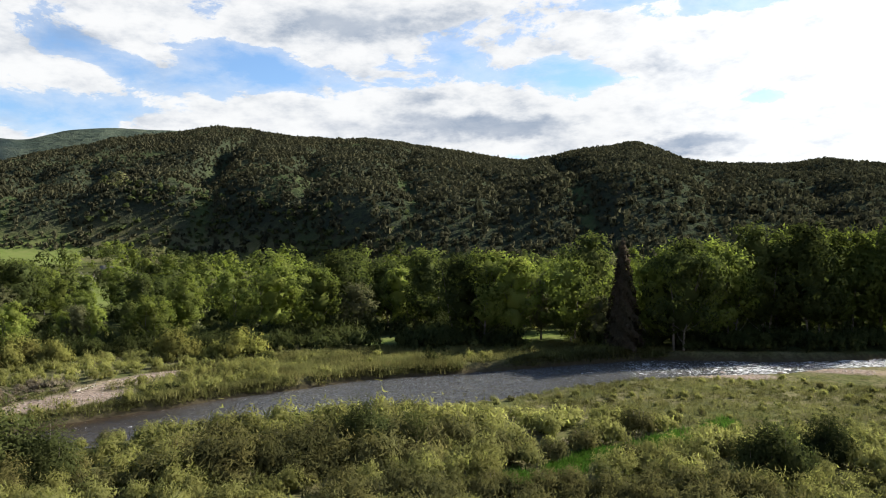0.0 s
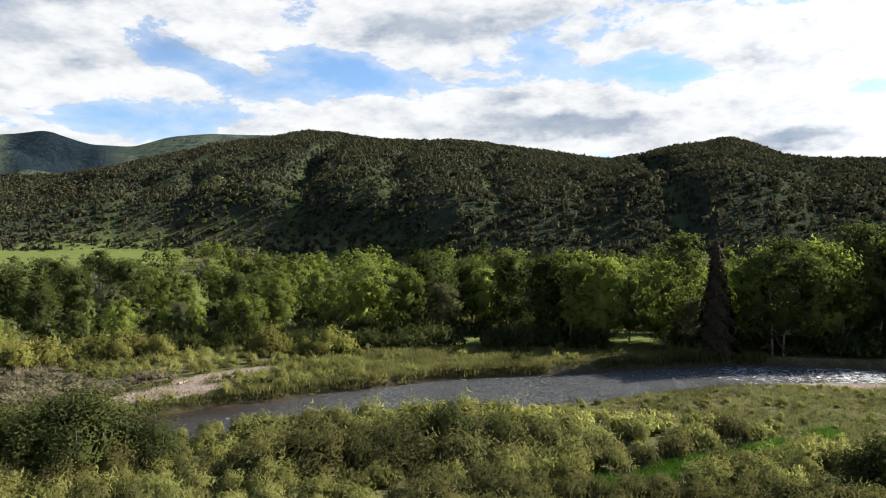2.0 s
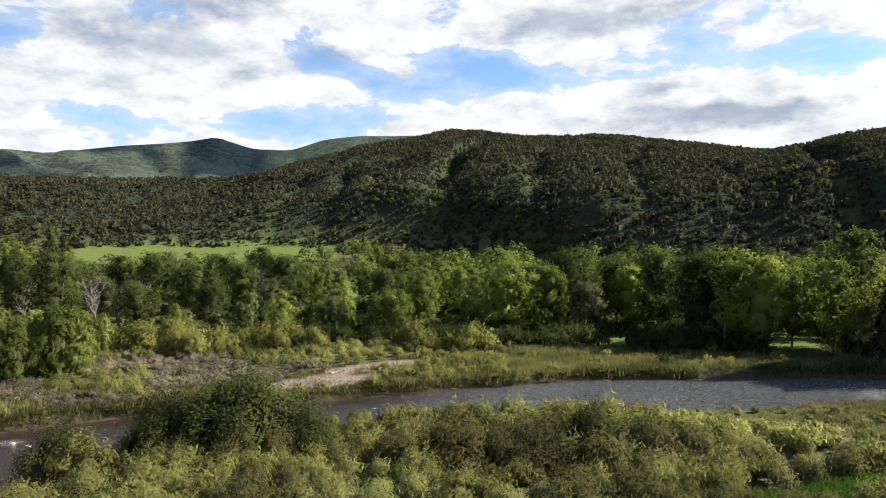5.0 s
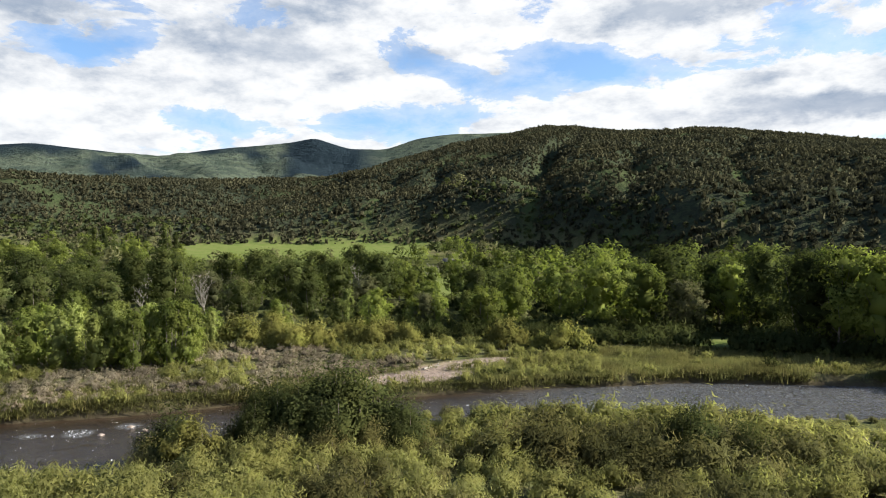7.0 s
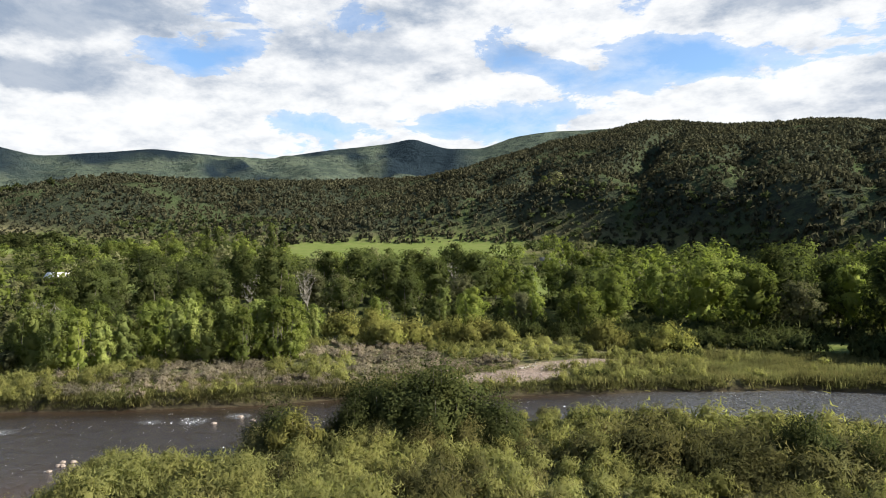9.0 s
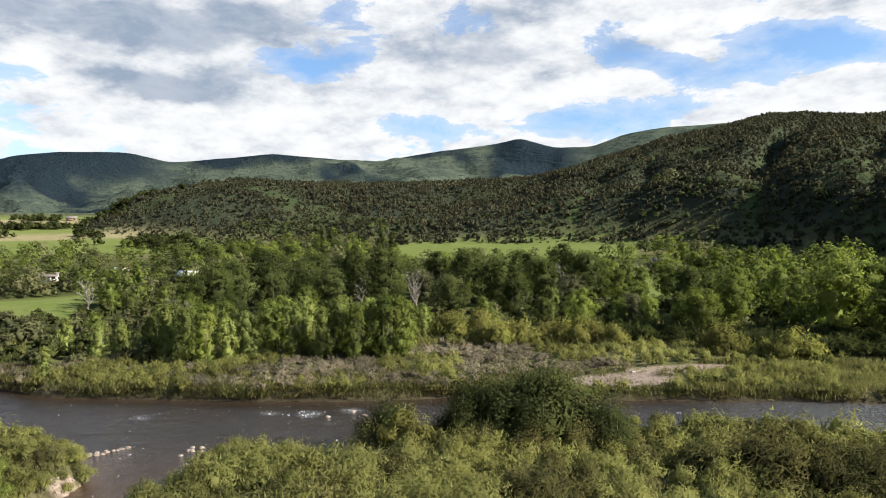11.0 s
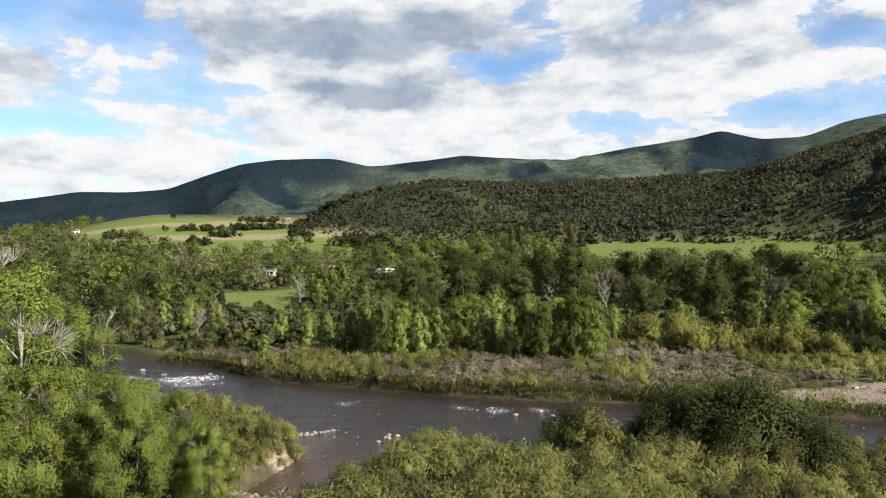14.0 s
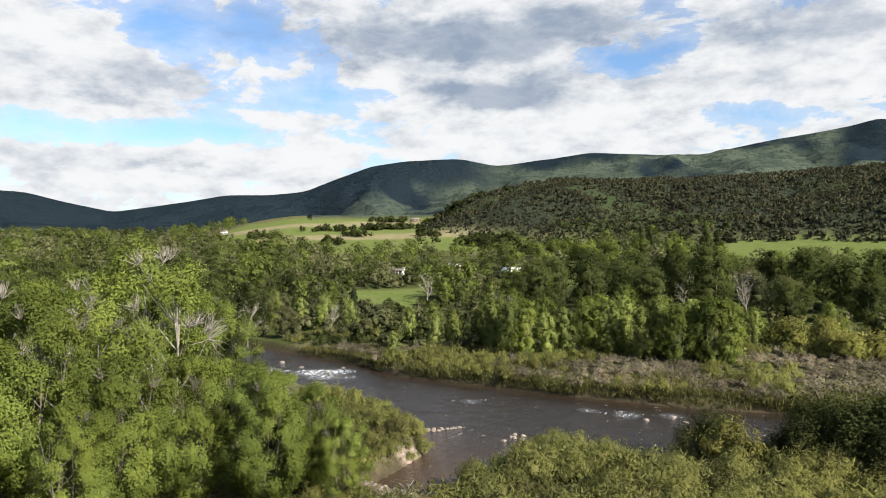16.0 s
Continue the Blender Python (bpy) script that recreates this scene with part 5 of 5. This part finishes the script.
for k in range(22):
    boulder(-67.8 + 0.03 * k + rng.normal(0, 0.25), 22.2 + 0.23 * k + rng.normal(0, 0.1), WATER_Z, rng.uniform(0.35, 0.65))
for k in range(8):
    boulder(-62.0 + rng.normal(0, 0.6), 30.6 + rng.normal(0, 0.7), WATER_Z, rng.uniform(0.4, 0.8))
for az, r, s in ((79, 107, 0.9), (81, 112, 1.0), (77.6, 110, 0.8), (82.5, 118, 1.0), (-22, 108, 1.1), (-24, 107, 1.4), (-26, 111, 1.0), (53, 78, 0.8), (51, 80, 0.9), (50, 78, 0.8)):
    x, y = place_at(az, r)
    boulder(x, y, WATER_Z - 0.05, s)
g = np.random.default_rng(23)
cb = np.array([(sx, sy, sz) for sx in (-1, 1) for sy in (-1, 1) for sz in (-1, 1)], float) * (0.15, 0.11, 0.07)
cobble = [(cb * g.uniform(0.7, 1.3, (8, 3)), np.array([(0, 1, 3, 2), (4, 6, 7, 5), (0, 4, 5, 1), (2, 3, 7, 6), (1, 5, 7, 3), (0, 2, 6, 4)])) for k in range(4)]
bars = np.vstack([scatter(16000, -35, 45, 84, 112, g), scatter(5000, 60, 82, 46, 68, g)])
sd = river_distance(bars[:, 0], bars[:, 1])
bars = bars[(gravel_bars(bars[:, 0], bars[:, 1], sd) > 0.6) & (sd > -0.5)][:4000]
stuff("cobbles", spread_out(cobble, bars, g.uniform(0.35, 1.2, len(bars)), np.ones(len(bars)), g), STONE, "pale cobbles on the gravel bars", "gravel")


def log(x, y, length, turn, label="bleached driftwood log on the gravel"):
    gg = np.random.default_rng(int(abs(x * 10)))
    p = limb((0, 0, 0), (1, 0, 0), length, gg, 0.08, 5)
    p = [np.array((q[0], q[1], 0.12)) for q in p]
    pieces = [tube(p, np.linspace(0.16, 0.06, 6), 7)]
    for k in (2, 3, 4):
        pieces.append(tube(limb(p[k], gg.normal(0, 1, 3) + (0.4, 0, 0.6), length * 0.25, gg, 0.2, 3), (0.05, 0.04, 0.025, 0.01), 4))
    ob = tagged(new("driftwood_log", mesh_of("driftwood_log", *joined(pieces), None, PALE_WOOD)), label, "log", "driftwood")
    ob.matrix_basis = pose(x, y, on_land(x, y), 0, 0, turn)


for x, y, ln, turn in ((-48.2, 16.6, 5, 20), (-49.4, 17.4, 4, 60), (-47.5, 18.8, 4.5, 110), (-50, 15.5, 3.5, 150), (-34.5, 84, 3, 30), (-46, 86, 4, 80), (-40, 90, 3.5, 10), (8, 83.5, 4, 5), (48, 98.5, 6, 15)):
    log(x, y, ln, turn)

PLASTER = rough_material("house_paint", (0.62, 0.6, 0.55), (0.7, 0.68, 0.64), 1.0, 0.85, 0.1, 0.01)
TIMBER = rough_material("barn_boards", (0.16, 0.1, 0.065), (0.24, 0.16, 0.1), 2.0, 0.9, 0.4, 0.02)
TIN = rough_material("pale_roof", (0.55, 0.55, 0.55), (0.7, 0.7, 0.7), 1.5, 0.5, 0.2, 0.02)
SHINGLE = rough_material("dark_roof", (0.1, 0.085, 0.075), (0.16, 0.14, 0.12), 2.0, 0.9, 0.4, 0.03)
PANE, pn = material("window_glass")
pn.add("ShaderNodeOutputMaterial", {0: pn.add("ShaderNodeBsdfPrincipled", {"Base Color": (0.03, 0.035, 0.04, 1), "Roughness": 0.06}).outputs[0]})


def box(w, d, h, x=0.0, y=0.0, z=0.0):
    v = np.array([(a * w / 2 + x, b * d / 2 + y, c * h + z) for a in (-1, 1) for b in (-1, 1) for c in (0, 1)])
    return v, np.array([(0, 1, 3, 2), (4, 6, 7, 5), (0, 4, 5, 1), (2, 3, 7, 6), (1, 5, 7, 3), (0, 2, 6, 4)])


def house(az, r, w, d, h, wall_mat, roof_mat, label, turn):
    x, y = place_at(az, r)
    top = tagged(new("house"), label, "house")
    top.matrix_basis = pose(x, y, on_land(x, y) - 0.3, 0, 0, turn)
    part("wall", box(w, d, h), wall_mat, top)
    e, t, k = 0.5, 0.18, h + d * 0.28
    v = []
    for sx in (-1, 1):
        for yy, zz in ((-d / 2 - e, h - 0.15), (0, k), (d / 2 + e, h - 0.15)):
            v += [(sx * (w / 2 + e), yy, zz), (sx * (w / 2 + e), yy, zz + t)]
    f = [(0, 2, 8, 6), (2, 4, 10, 8), (1, 7, 9, 3), (3, 9, 11, 5), (0, 6, 7, 1), (4, 5, 11, 10), (0, 1, 3, 2), (2, 3, 5, 4), (6, 8, 9, 7), (8, 10, 11, 9)]
    part("roof", (np.array(v), np.array(f)), roof_mat, top)
    gab = np.array([(sx * (w / 2 - 0.02), yy, zz) for sx in (-1, 1) for yy, zz in ((-d / 2, h - 0.02), (d / 2, h - 0.02), (0, k), (0, k))])
    part("gable", (gab, np.array([(0, 1, 2, 3), (4, 6, 7, 5)])), wall_mat, top)
    for i in (-1, 1):
        pane = part("window", box(1.2, 0.08, 1.1, i * w * 0.28, -d / 2 - 0.02, 1.1), PANE, top)
        part("sill", box(1.4, 0.16, 0.08, i * w * 0.28, -d / 2 - 0.06, 1.0), PLASTER, pane)
    part("door", box(1.0, 0.08, 2.05, 0, -d / 2 - 0.02, 0.3), SHINGLE, top)
    return top


for row in ((68.3, 300, 4.6, 4.2, 2.4, TIMBER, TIN, "small dark cabin with a pale metal roof", 60), (73.0, 290, 5, 4, 2.2, PLASTER, SHINGLE, "low white house among the cottonwoods", 60),
            (63.5, 275, 7, 6, 2.6, TIMBER, TIN, "brown cabin half hidden by trees", 45), (86.9, 640, 6, 5, 3.2, PLASTER, SHINGLE, "distant white farmhouse at the field's edge", 75),
            (71.6, 660, 8, 5, 2.6, TIMBER, SHINGLE, "long dark barn on the field", 70), (68.2, 690, 7, 5, 2.6, TIMBER, SHINGLE, "brown farm building at the foot of the hill", 70),
            (25.8, 300, 6, 5, 2.4, TIMBER, SHINGLE, "low brown farm shed beside a gravel drive", 25)):
    house(*row)
